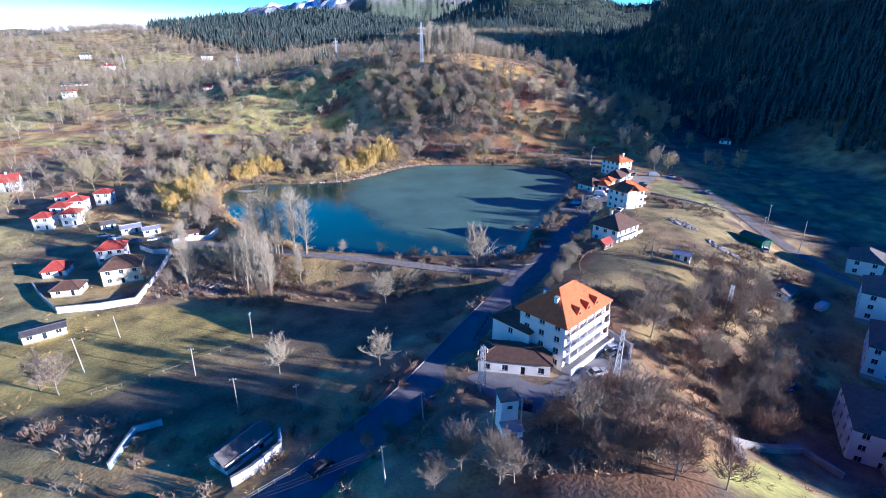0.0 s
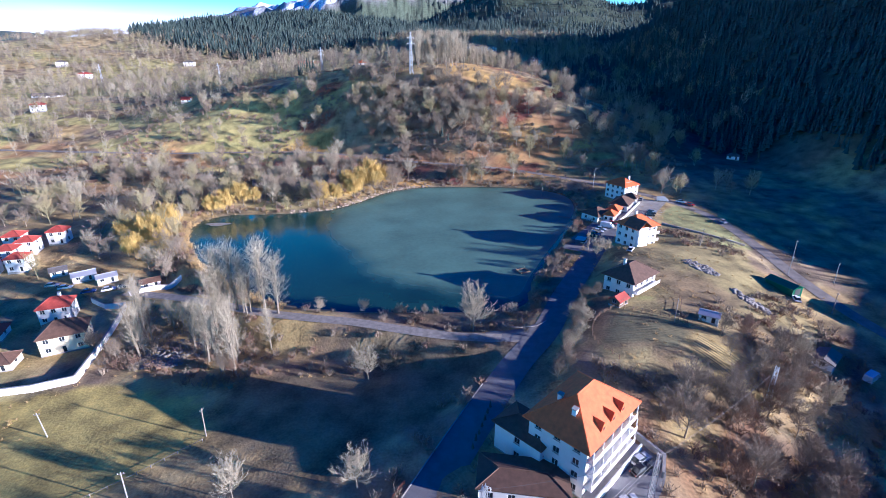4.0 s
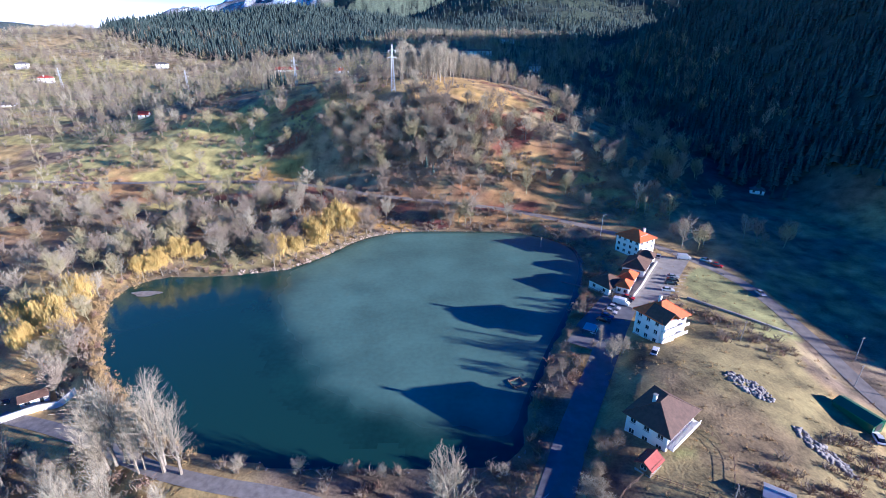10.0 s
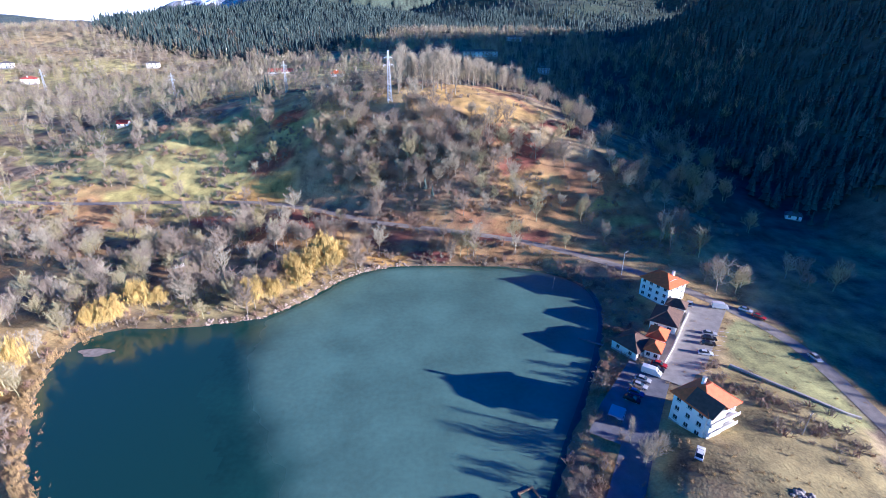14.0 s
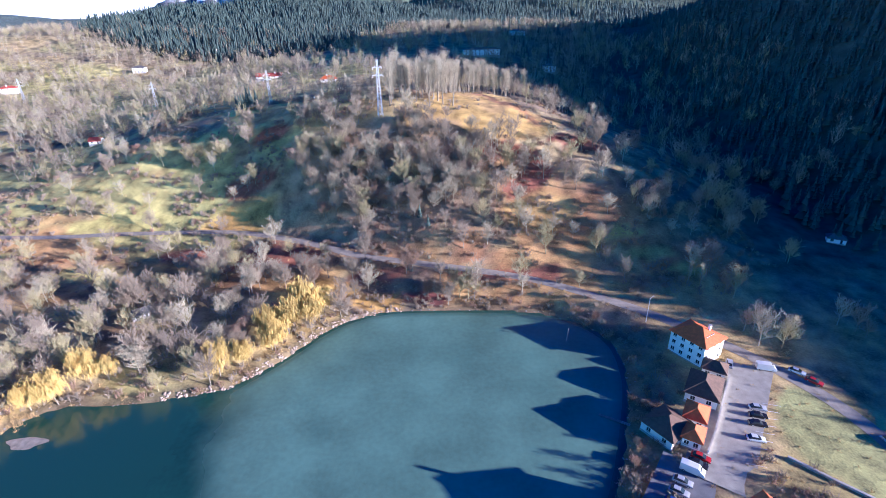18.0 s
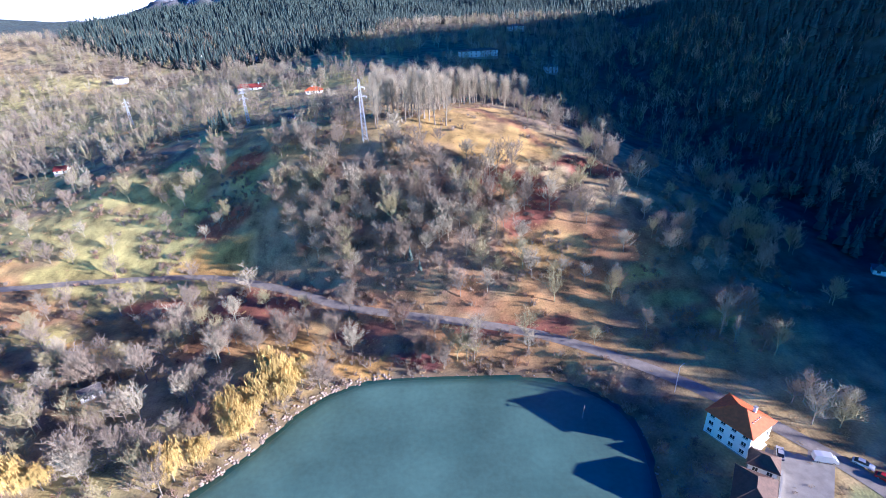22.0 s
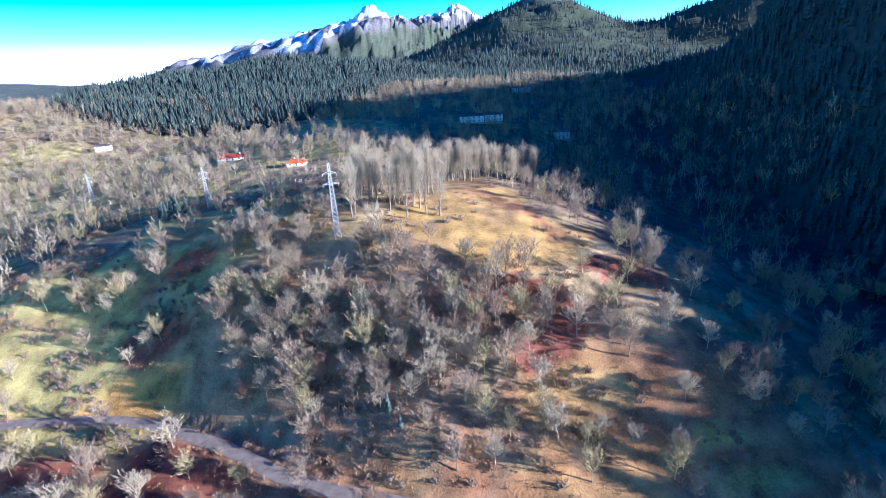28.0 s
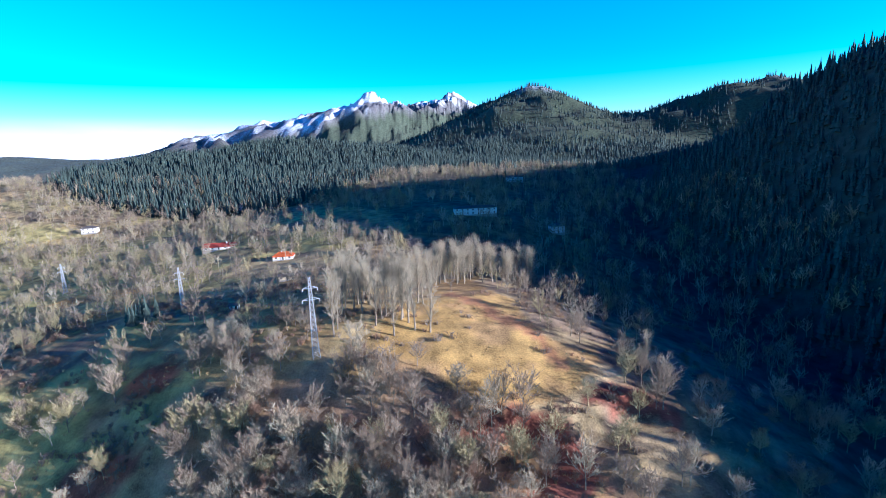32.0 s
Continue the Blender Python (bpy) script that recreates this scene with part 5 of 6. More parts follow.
def wood_density(x, y):
    """Where the bare woods stand: shores, the hill's front slope, hedges between the meadows."""
    n, n2 = fbm(x, y, 40, 71), fbm(x, y, 18, 72)
    d = np.zeros(x.shape)
    d = np.maximum(d, smooth(-84, -96, x) * smooth(165, 190, y) * smooth(335, 300, y) * smooth(-215, -180, x) * 0.46)
    d = np.maximum(d, smooth(286, 290, y) * smooth(318, 308, y) * (x > -130) * (x < 85) * 0.85)
    d = np.maximum(d, smooth(1.15, 0.85, np.hypot((x + 4) / 52, (y - 354) / 28)) * 0.36)
    d = np.maximum(d, smooth(1.15, 0.85, np.hypot((x - 12) / 78, (y - 336) / 26)) * smooth(0.42, 0.52, n2) * 0.6)
    d = np.maximum(d, (x < -20) * (y > 240) * np.clip(smooth(0.45, 0.55, n * 0.5 + n2 * 0.5), 0.18, 1) * 0.82)
    d = np.maximum(d, (x > 50) * (x < 165) * (y > 255) * smooth(0.42, 0.55, n2) * 0.5)
    d = np.maximum(d, (y > 440) * smooth(0.42, 0.52, n) * 0.75)
    d = np.maximum(d, (x > 90) * (y > 380) * smooth(0.45, 0.56, n2) * 0.55)
    d = np.where(inside(x, y, GRASS_TOP), d * 0.12, d)
    d = np.where((x > 40) & (x < 112) & (y < 286), 0, d)
    d = np.where((y < 160) | (np.hypot(x + 94, y - 276) < 9), 0, d)
    d = np.where((np.hypot(x + 162, y - 195) < 26), 0, d)
    for cx, cy, rx, ry, tone in CLEARINGS:
        if tone[1] > 0.2:
            d = d * (0.25 + 0.75 * smooth(0.8, 1.1, np.hypot((x - cx) / rx, (y - cy) / ry)))
    d = np.where(line_distance(x, y, UPPER)[0] < 13, d * 0.35, d)
    return d * off_paths(x, y, 1.5, 3.2)


tx, ty, rng = scatter(19000, -680, 260, 160, 950, wood_density, 8)
order = np.argsort(np.hypot(tx + 20, ty - 270))
random.seed(4)
for i in order[:40]:
    x, y = float(tx[i]), float(ty[i])
    kind = random.choices(("round", "pale", "red", "willow"), (5, 3, 2.5, 0.5 if y < 300 and x < -30 else 0))[0]
    plant(kind, x, y, random.uniform(0.75, 1.3))
far_crowns, mid_crowns = [], []
for k in range(8):
    tm, om, cm = bare_tree_mesh(300 + k, 8.5, 0.38, *((10, 7, 5, 3) if k < 4 else (6, 5, 3, 1)), w=0.044 if k < 4 else 0.075, sides=3)
    bm = bmesh.new()
    bm.from_mesh(tm)
    bm.from_mesh(om)
    bm.from_mesh(cm)
    bm.to_mesh(cm)
    bm.free()
    (mid_crowns if k < 4 else far_crowns).append(cm)
rest = [(float(tx[i]), float(ty[i]), rng.uniform(0.75, 1.4)) for i in order[40:]]
for k in range(55):
    a, r = rng.uniform(0, 6.28), rng.rand() ** 0.5
    x, y = -2 + math.cos(a) * r * 54, 354 + math.sin(a) * r * 27
    if off_paths(np.array([x]), np.array([y]))[0]:
        rest.append((x, y, rng.uniform(1.0, 1.5)))
near_rest = [p for p in rest if p[1] < 400 and p[0] > -200]
far_rest = [p for p in rest if not (p[1] < 400 and p[0] > -200)]
for stand, crowns, where in ((near_rest, mid_crowns, "round the lake and hill"), (far_rest, far_crowns, "on the far slopes")):
    joined("bare_wood", crowns, stand[::4] + stand[1::4], TWIG, "leafless grey woods and hedges " + where, "woods", 9)
    joined("bare_wood", crowns, stand[2::4], TWIG_OLIVE, "leafless olive-tinged woods and hedges " + where, "woods", 11)
    joined("bare_wood", crowns, stand[3::4], TWIG_PALE, "leafless pale woods and hedges " + where, "woods", 10)
fir_places = [(-104 + random.uniform(-9, 9), 430 + random.uniform(-5, 5), random.uniform(0.9, 1.3), "dark green fir on the hillside") for k in range(7)]
fir_places += [(7.4 + 0.75 * k, 89.5 + 1.9 * k, random.uniform(0.16, 0.24), "small dark conifer planted along the roadside") for k in range(7)]
fir_places += [(4 + random.uniform(-2, 2), 330 + random.uniform(-3, 3), 0.75, "green conifer among the bare trees"), (8, 325, 0.6, "green conifer among the bare trees")]
for k, (x, y, size, text) in enumerate(fir_places):
    fir = tagged(new("fir_tree"), text, "tree", "firs")
    fir.matrix_world = pose(x, y, ground_at(x, y)) @ Matrix.Scale(size, 4)
    bm = bmesh.new()
    tube(bm, (0, 0, -0.5), (0, 0, 9), 0.22, 0.04)
    part("trunk", bm, BARK, fir)
    crown = new("crown", fir_mesh(230 + k, 9))
    crown.data.materials.append(NEEDLE)
    crown.parent = fir


# ---- scrub and tall dry grass ----
def clump(seed, n, r, h, w=0.05):
    random.seed(seed)
    vs, fs = [], []
    for _ in range(n):
        a = Vector((random.gauss(0, r * 0.4), random.gauss(0, r * 0.4), -0.1))
        b = a + Vector((random.gauss(0, r * 0.5), random.gauss(0, r * 0.5), h * random.uniform(0.5, 1)))
        ribbon_tri(vs, fs, a, b, w)
        for _ in range(2):
            m = a.lerp(b, random.uniform(0.4, 0.9))
            ribbon_tri(vs, fs, m, m + Vector((random.gauss(0, r * 0.35), random.gauss(0, r * 0.35), h * random.uniform(0.1, 0.4))), w * 0.8)
    me = bpy.data.meshes.new("clump")
    me.from_pydata([tuple(v) for v in vs], [], fs)
    return me


BUSHES = [clump(400 + k, 26, 1.15, 1.8, 0.085) for k in range(4)]
TUFTS = [clump(420 + k, 9, 0.7, 0.7, 0.06) for k in range(4)]


def scrub_density(x, y):
    n, n2 = fbm(x, y, 25, 81), fbm(x, y, 9, 82)
    d = smooth(0.5, 0.64, n * 0.5 + n2 * 0.5) * (y > 285) * 0.95
    d = np.maximum(d, smooth(150, 140, line_distance(x, y, LAKE, True)[0] * 10) * 0.5)
    d = np.maximum(d, inside(x, y, [(-98, 156), (-88, 124), (-50, 116), (-40, 134), (-60, 146), (-84, 158)]) * 0.85)
    d = np.maximum(d, inside(x, y, [(38, 80), (36, 112), (60, 100), (78, 104), (92, 84), (56, 62), (30, 44), (12, 44), (18, 62)]) * 0.9)
    d = np.maximum(d, inside(x, y, [(78, 122), (70, 100), (96, 90), (116, 130), (112, 150), (98, 152)]) * 0.8)
    d = np.maximum(d, inside(x, y, [(84, 196), (96, 222), (112, 196), (120, 186), (104, 176), (88, 186)]) * 0.22)
    d = np.maximum(d, (line_distance(x, y, np.array([(90, 212), (97, 203), (99, 190), (112, 184)]))[0] < 3) * 0.9)
    d = np.maximum(d, (line_distance(x, y, np.array([(66, 128), (80, 140), (92, 128), (100, 112)]))[0] < 2.5) * 0.7)
    d = np.where(inside(x, y, [(43, 131), (60, 121), (72, 112), (66, 101), (42, 112), (39, 121)]), 0, d)
    d = np.maximum(d, (line_distance(x, y, ROAD)[0] < 10) * (y < 110) * (x < 20) * 0.35)
    d = np.maximum(d, (y < 70) * (x > -110) * (x < -24) * 0.25)
    d = np.maximum(d, smooth(1.1, 0.8, np.hypot((x - 12) / 66, (y - 328) / 15)) * 0.75)
    d = np.maximum(d, inside(x, y, [(-48, 118), (-10, 122), (20, 124), (22, 134), (-5, 139), (-42, 142)]) * 0.6)
    d = np.maximum(d, smooth(1.1, 0.8, np.hypot((x - 56) / 16, (y - 350) / 12)) * 0.4)
    d = np.where(inside(x, y, GRASS_TOP), d * 0.2, d)
    d = np.where(inside(x, y, [(-90, 70), (-72, 75), (-47, 98), (-56, 113), (-84, 119), (-108, 111), (-112, 80)]), 0, d)
    d = np.where(inside(x, y, [(8, 72), (22, 66), (42, 82), (36, 96), (14, 98)]), 0, d)
    return d * off_paths(x, y, 0.6, 2.2)


sx, sy, rng = scatter(42000, -260, 150, 36, 470, scrub_density, 14)
kinds = rng.randint(0, 10, len(sx))
for lo, hi, material, src, text in ((0, 4, TWIG, BUSHES, "grey-brown leafless scrub"), (4, 6, TWIG_RED, BUSHES, "reddish bramble scrub"), (6, 10, STRAW, TUFTS, "tall dry straw-coloured grass")):
    some = [(float(a), float(b), rng.uniform(0.6, 1.3)) for a, b, k in zip(sx, sy, kinds) if lo <= k < hi]
    joined("scrub" if src is BUSHES else "dry_grass", src, some, material, text, "scrub", 15 + lo)
gx2, gy2, rng = scatter(16000, -230, 140, 45, 420, lambda x, y: off_paths(x, y, 0.6, 1.0) * (0.25 + 0.5 * smooth(0.45, 0.6, fbm(x, y, 20, 83))) * ((y > 286) | (x < -85) | (x > 45)), 17)
joined("dry_grass", TUFTS, [(float(a), float(b), rng.uniform(0.5, 1.1)) for a, b in zip(gx2, gy2)], STRAW, "tufts of dry winter grass", "grass", 18)


# ---- poles, pylons and lines ----
def lattice(name, at, height, base, top, label, arms, group, turn=0.0, bar=0.09):
    """A lattice mast: four legs, zigzag bracing face by face, arms with insulators."""
    ob = thing(name, at, turn, label, "pylon" if height > 14 else "mast", group)
    corner = lambda k, z: Vector(((1, 1, -1, -1)[k] * (base + (top - base) * z / height), (1, -1, -1, 1)[k] * (base + (top - base) * z / height), z))
    for k in range(4):
        bm = bmesh.new()
        tube(bm, corner(k, -0.5), corner(k, height), bar, bar * 0.8, 4)
        part("leg", bm, STEEL, ob)
    n = max(6, int(height / 1.6))
    bm = bmesh.new()
    for k in range(4):
        for i in range(n):
            a, b = corner(k, height * i / n), corner((k + 1) % 4, height * (i + 1) / n)
            c, d = corner((k + 1) % 4, height * i / n), corner(k, height * (i + 1) / n)
            tube(bm, a, b, bar * 0.6, bar * 0.6, 3)
            tube(bm, c, d, bar * 0.6, bar * 0.6, 3)
    tagged(part("bracing", bm, STEEL, ob), kind="stuff")
    for z, reach in arms:
        bm = bmesh.new()
        for s in (-1, 1):
            tube(bm, (0, 0, z), (s * reach, 0, z + 0.1), bar * 1.1, bar * 0.7, 4)
            tube(bm, (0, 0, z + 0.9), (s * reach, 0, z + 0.12), bar * 0.8, bar * 0.6, 4)
        arm = part("crossarm", bm, STEEL, ob)
        for s in (-1, 1):
            bm = bmesh.new()
            tube(bm, (s * reach, 0, z + 0.05), (s * reach, 0, z - 0.9), 0.09, 0.09, 6)
            part("insulator", bm, WHITE, arm)
    return ob


PYLON_TEXT = "white-grey steel lattice power pylon on the hill"
PYLONS = [lattice("power_pylon", placed(x, y), h, 1.1 * s, 0.28 * s, PYLON_TEXT, [(h * 0.72, 2.6 * s), (h * 0.86, 2.2 * s)], "power pylons", 20, 0.15)
          for x, y, h, s in ((-16.6, 383.5, 27, 1.05), (-93, 446, 20, 0.85), (-214, 531, 19, 0.85), (-374, 598, 22, 0.9))]
MASTS = [lattice("lattice_mast", placed(x, y), 10.2, 0.55, 0.3, "slim galvanised lattice mast of the village power line", [(9.2, 1.0)], "lattice masts", t, 0.07)
         for x, y, t in ((7.8, 72, 20), (36.0, 77.5, 60), (73, 104, 40))]


def wooden_pole(x, y, h, lean=(0.0, 0.0), label="grey wooden utility pole", concrete=False):
    ob = tagged(new("utility_pole"), label, "pole", "utility poles")
    ob.matrix_world = pose(x, y, ground_at(x, y), lean[0], lean[1], random.uniform(0, 90))
    bm = bmesh.new()
    tube(bm, (0, 0, -0.8), (0, 0, h), 0.14, 0.1, 8)
    part("shaft", bm, CONCRETE if concrete else GREYWOOD, ob)
    arm = part("crossarm", boxed(-0.6, 0.6, -0.05, 0.05, h - 0.5, h - 0.4), GREYWOOD, ob)
    for k in (-0.5, 0.0, 0.5):
        bm = bmesh.new()
        tube(bm, (k, 0, h - 0.4), (k, 0, h - 0.2), 0.04, 0.03, 6)
        part("insulator", bm, WHITE, arm)
    return ob


random.seed(31)
for x, y, h, c in ((-80.8, 85.4, 9, True), (-82.6, 101, 6.5, True), (-54, 82.5, 7, True), (-38.6, 68.4, 8.5, False), (-26.9, 68.1, 6.5, False), (-3.2, 63.2, 6, True), (7.9, 53.5, 6.5, True),
                   (12.8, 56.1, 6.5, True), (-8.1, 47.7, 7, True), (-48, 99.6, 7, False), (62.5, 128, 7, False), (56, 266, 7, False), (99, 186, 7, False), (124, 172, 7, True), (133, 183, 8, True), (136, 166, 8, True), (120.8, 146.8, 7, False)):
    wooden_pole(x, y, h, (random.uniform(-3, 3), random.uniform(-3, 3)), "grey concrete utility pole" if c else "weathered wooden utility pole", c)


def wire(a, b, sag=0.8, r=0.016):
    a, b = Vector(a), Vector(b)
    pts = [a.lerp(b, k / 10) - Vector((0, 0, sag * 4 * (k / 10) * (1 - k / 10))) for k in range(11)]
    side = (b - a).cross(Vector((0, 0, 1))).normalized() * r
    bm = bmesh.new()
    rings = [[bm.verts.new(p + o) for o in (side, Vector((0, 0, r * 1.4)), -side)] for p in pts]
    for p, q in zip(rings, rings[1:]):
        for k in range(3):
            bm.faces.new((p[k], p[(k + 1) % 3], q[(k + 1) % 3], q[k]))
    return tagged(part("power_line", bm, DARKSTEEL), "thin overhead power line", "cable", "power lines")


def over(x, y, h):
    return (x, y, ground_at(x, y) + h)


for o in (-0.7, 0.0, 0.7):
    wire(over(-8.1 + o * 0.3, 47.7 + o, 6.8), over(7.9 + o * 0.3, 53.5 + o, 6.3))
    wire(over(10 + o, 57, 6.6), over(36.0 + o, 77.5, 9.4), 1.0)
    wire(over(-8.1 + o * 0.3, 47.7 + o, 6.8), over(-34, 38 + o, 6.8))
for o in (-2.4, 2.4):
    wire(over(-16.6 + o, 383.5, 17.3), over(-93 + o, 446, 14.5), 3.0, 0.03)
    wire(over(-93 + o, 446, 14.5), over(-214 + o, 531, 13.7), 4.0, 0.03)
wire(over(7.8, 72, 9.3), over(36, 77.5, 9.3), 0.8)
wire(over(36, 77.5, 9.3), over(73, 104, 9.3), 1.0)

lamp = thing("street_lamp", placed(84.6, 271.2), 30, "tall pale street lamp beside the upper road", "street lamp")
bm = bmesh.new()
tube(bm, (0, 0, -0.4), (0, 0, 9.5), 0.14, 0.08, 8)
part("post", bm, STEEL, lamp)
bm = bmesh.new()
tube(bm, (0, 0, 9.4), (1.4, 0, 9.9), 0.06, 0.05, 6)
arm = part("arm", bm, STEEL, lamp)
part("head", boxed(1.3, 2.0, -0.15, 0.15, 9.82, 9.98, bevel=0.03), CONCRETE, arm)


# ---- vehicles ----
PAINTS = {n: mat(n + "_car_paint", c, 0.25, 0.1, spread=0.05, bump=0) for n, c in
          (("white", (0.75, 0.75, 0.74)), ("silver", (0.45, 0.46, 0.48)), ("black", (0.02, 0.02, 0.022)), ("blue", (0.04, 0.09, 0.25)), ("red", (0.45, 0.03, 0.03)), ("green", (0.02, 0.14, 0.08)))}
TYRE = mat("tyre_rubber", (0.02, 0.02, 0.02), 0.9, spread=0.1, bump=0)
LIGHTS = mat("lamp_glass", (0.6, 0.58, 0.55), 0.2, spread=0.05, bump=0)


def loft(bm, sections):
    """Joins cross-sections of equal count into a closed skin."""
    rings = [[bm.verts.new(p) for p in s] for s in sections]
    n = len(rings[0])
    for a, b in zip(rings, rings[1:]):
        for k in range(n):
            bm.faces.new((a[k], a[(k + 1) % n], b[(k + 1) % n], b[k]))
    bm.faces.new(rings[0][::-1])
    bm.faces.new(rings[-1])
    return bm


def vehicle(paint, kind):
    """Car or van along x: body, glasshouse, roof, bumpers, lamps, four wheels."""
    L, W, H = (4.4, 1.75, 1.45) if kind == "car" else (5.4, 2.0, 2.3)
    ob = tagged(new(kind), f"parked {paint} {'car with dark windows' if kind == 'car' else 'panel van with dark windscreen'}", kind, "parked vehicles")
    m = PAINTS[paint]
    prof = ((-0.5, 0.62), (-0.47, 0.78), (-0.3, 0.86), (0.2, 0.9), (0.38, 0.82), (0.49, 0.7), (0.5, 0.5)) if kind == "car" else ((-0.5, 1.9), (-0.48, 2.2), (-0.2, 2.28), (0.22, 2.25), (0.34, 1.5), (0.48, 1.1), (0.5, 0.7))
    bm = bmesh.new()
    loft(bm, [[(x * L, -W / 2 * 0.96, 0.28), (x * L, -W / 2, 0.6), (x * L, -W / 2 * 0.93, z), (x * L, W / 2 * 0.93, z), (x * L, W / 2, 0.6), (x * L, W / 2 * 0.96, 0.28)] for x, z in prof])
    part("body", bm, m, ob)
    if kind == "car":
        bm = bmesh.new()
        loft(bm, [[(x * L, -W / 2 * 0.88, 0.84), (x * L, -W / 2 * 0.7, z), (x * L, W / 2 * 0.7, z), (x * L, W / 2 * 0.88, 0.84)] for x, z in ((-0.42, 0.9), (-0.28, 1.4), (0.05, 1.43), (0.24, 0.9))])
        part("glasshouse", bm, GLASS, ob)
        part("roof", boxed(-0.27 * L, 0.05 * L, -W * 0.35, W * 0.35, 1.42, 1.47, bevel=0.02), m, ob)
    else:
        bm = bmesh.new()
        loft(bm, [[(x * L, -W / 2 * 0.86, z0), (x * L, -W / 2 * 0.8, z1), (x * L, W / 2 * 0.8, z1), (x * L, W / 2 * 0.86, z0)] for x, z0, z1 in ((0.2, 1.5, 2.2), (0.345, 1.45, 1.56))])
        part("windscreen", bm, GLASS, ob)
    for s in (-1, 1):
        part("bumper", boxed(s * L / 2 - 0.08, s * L / 2 + 0.08, -W * 0.46, W * 0.46, 0.3, 0.5, bevel=0.03), DARKSTEEL, ob)
        for y in (-0.36, 0.36):
            part("headlight" if s > 0 else "tail_light", boxed(s * L / 2 - 0.03, s * L / 2 + 0.03, y * W - 0.16, y * W + 0.16, 0.56, 0.68), LIGHTS if s > 0 else TILE_RED, ob)
    for x in (-0.31, 0.31):
        for s in (-1, 1):
            bm = bmesh.new()
            tube(bm, (x * L, s * (W / 2 - 0.2), 0.31), (x * L, s * (W / 2 + 0.01), 0.31), 0.31, 0.31, 12)
            wheel = part("wheel", bm, TYRE, ob)
            bm = bmesh.new()
            tube(bm, (x * L, s * (W / 2), 0.31), (x * L, s * (W / 2 + 0.03), 0.31), 0.19, 0.17, 10)
            part("rim", bm, STEEL, wheel)
    return ob


FIRST = {}


def park(paint, kind, x, y, turn, z=None):
    m = pose(x, y, (ground_at(x, y) if z is None else z) + 0.07, 0, 0, turn)
    if (paint, kind) not in FIRST:
        FIRST[paint, kind] = vehicle(paint, kind)
        FIRST[paint, kind].matrix_world = m
        return FIRST[paint, kind]
    return copy_thing(FIRST[paint, kind], m)


for paint, kind, x, y, turn in (("black", "car", -19.0, 52.6, 52), ("silver", "car", 31.8, 77.0, 20), ("black", "car", 36.8, 83.6, 30), ("silver", "car", 37.6, 85.8, 30), ("black", "car", 15.7, 66.0, 70),
                                ("white", "car", 92.6, 219.5, -15), ("black", "car", 96.0, 224.5, -15), ("black", "car", 97.8, 227.4, -15), ("silver", "car", 99.3, 230.2, -15), ("white", "van", 111, 246, -15),
                                ("white", "van", 72.4, 210.6, -35), ("silver", "car", 68.8, 207.6, -35), ("silver", "car", 66.8, 205.0, -35), ("blue", "car", 64.7, 202.2, -35), ("black", "car", 62.8, 199.6, -35),
                                ("red", "car", 76.2, 214.2, -35), ("black", "car", 74.6, 212.4, -35), ("white", "car", 58.0, 194.0, 60), ("white", "car", 70.0, 178.5, 55), ("silver", "car", 101.5, 248.5, 60),
                                ("white", "car", 119.5, 244.5, -45), ("red", "car", 121.8, 240.3, -50), ("silver", "car", 126.5, 219, -85), ("white", "van", 109.4, 118.0, 30), ("white", "car", 112.5, 151.5, 70),
                                ("blue", "car", -118, 168, 20), ("white", "car", -112, 169.5, 25), ("black", "car", -107.5, 170.5, 30), ("white", "car", -127.5, 170.5, 15), ("silver", "car", -133, 172, 15),
                                ("silver", "car", 78, 86, 100), ("black", "car", 80.5, 87, 100)):
    park(paint, kind, x, y, turn)


# ---- yards, walls and fences ----
def wall_run(name, points, height, thick, material, label, category="wall", coping=True, lift=0.0):
    """A wall that follows the ground from corner to corner, piece by piece, with a coping."""
    p = spline(points, 4.0) if len(points) > 9 else np.concatenate([np.linspace(a, b, max(2, int(np.hypot(b[0] - a[0], b[1] - a[1]) / 4) + 1))[:-1] for a, b in zip(np.array(points, float), np.array(points[1:], float))] + [np.array(points[-1:], float)])
    ob = tagged(new(name), label, category)
    zs = ground_on(p[:, 0], p[:, 1])
    for (a, b), (za, zb) in zip(zip(p, p[1:]), zip(zs, zs[1:])):
        d = (b - a) / (np.linalg.norm(b - a) + 1e-9)
        n = np.array((-d[1], d[0])) * thick / 2
        for piece, t, z0, z1 in (("wall_panel", 1.0, -0.6, height), ("coping", 1.25, height, height + 0.12))[: 2 if coping else 1]:
            bm = bmesh.new()
            v = []
            for q, z in ((a, za), (b, zb)):
                for s in (-1, 1):
                    for h in (z0, z1):
                        v.append(bm.verts.new((q[0] + s * n[0] * t, q[1] + s * n[1] * t, z + h + lift)))
            for f in ((0, 1, 3, 2), (4, 6, 7, 5), (0, 4, 5, 1), (2, 3, 7, 6), (1, 5, 7, 3), (0, 2, 6, 4)):
                bm.faces.new([v[i] for i in f])
            bmesh.ops.recalc_face_normals(bm, faces=bm.faces)
            part(piece, bm, material if piece == "wall_panel" else CONCRETE, ob)
    return ob


wall_run("boundary_wall", [(-99.5, 158), (-94, 138), (-89.8, 120.3), (-98, 116.8), (-109.1, 114.8)], 2.0, 0.35, WHITE, "white rendered boundary wall of the family compound")
wall_run("boundary_wall", [(-109.1, 114.8), (-119, 122.5), (-129.8, 132.1)], 1.6, 0.3, CONCRETE, "grey boundary wall of the family compound")
wall_run("boundary_wall", [(-101, 163), (-95, 167.5), (-88, 172.5)], 1.8, 0.35, WHITE, "white gate wall beside the track")
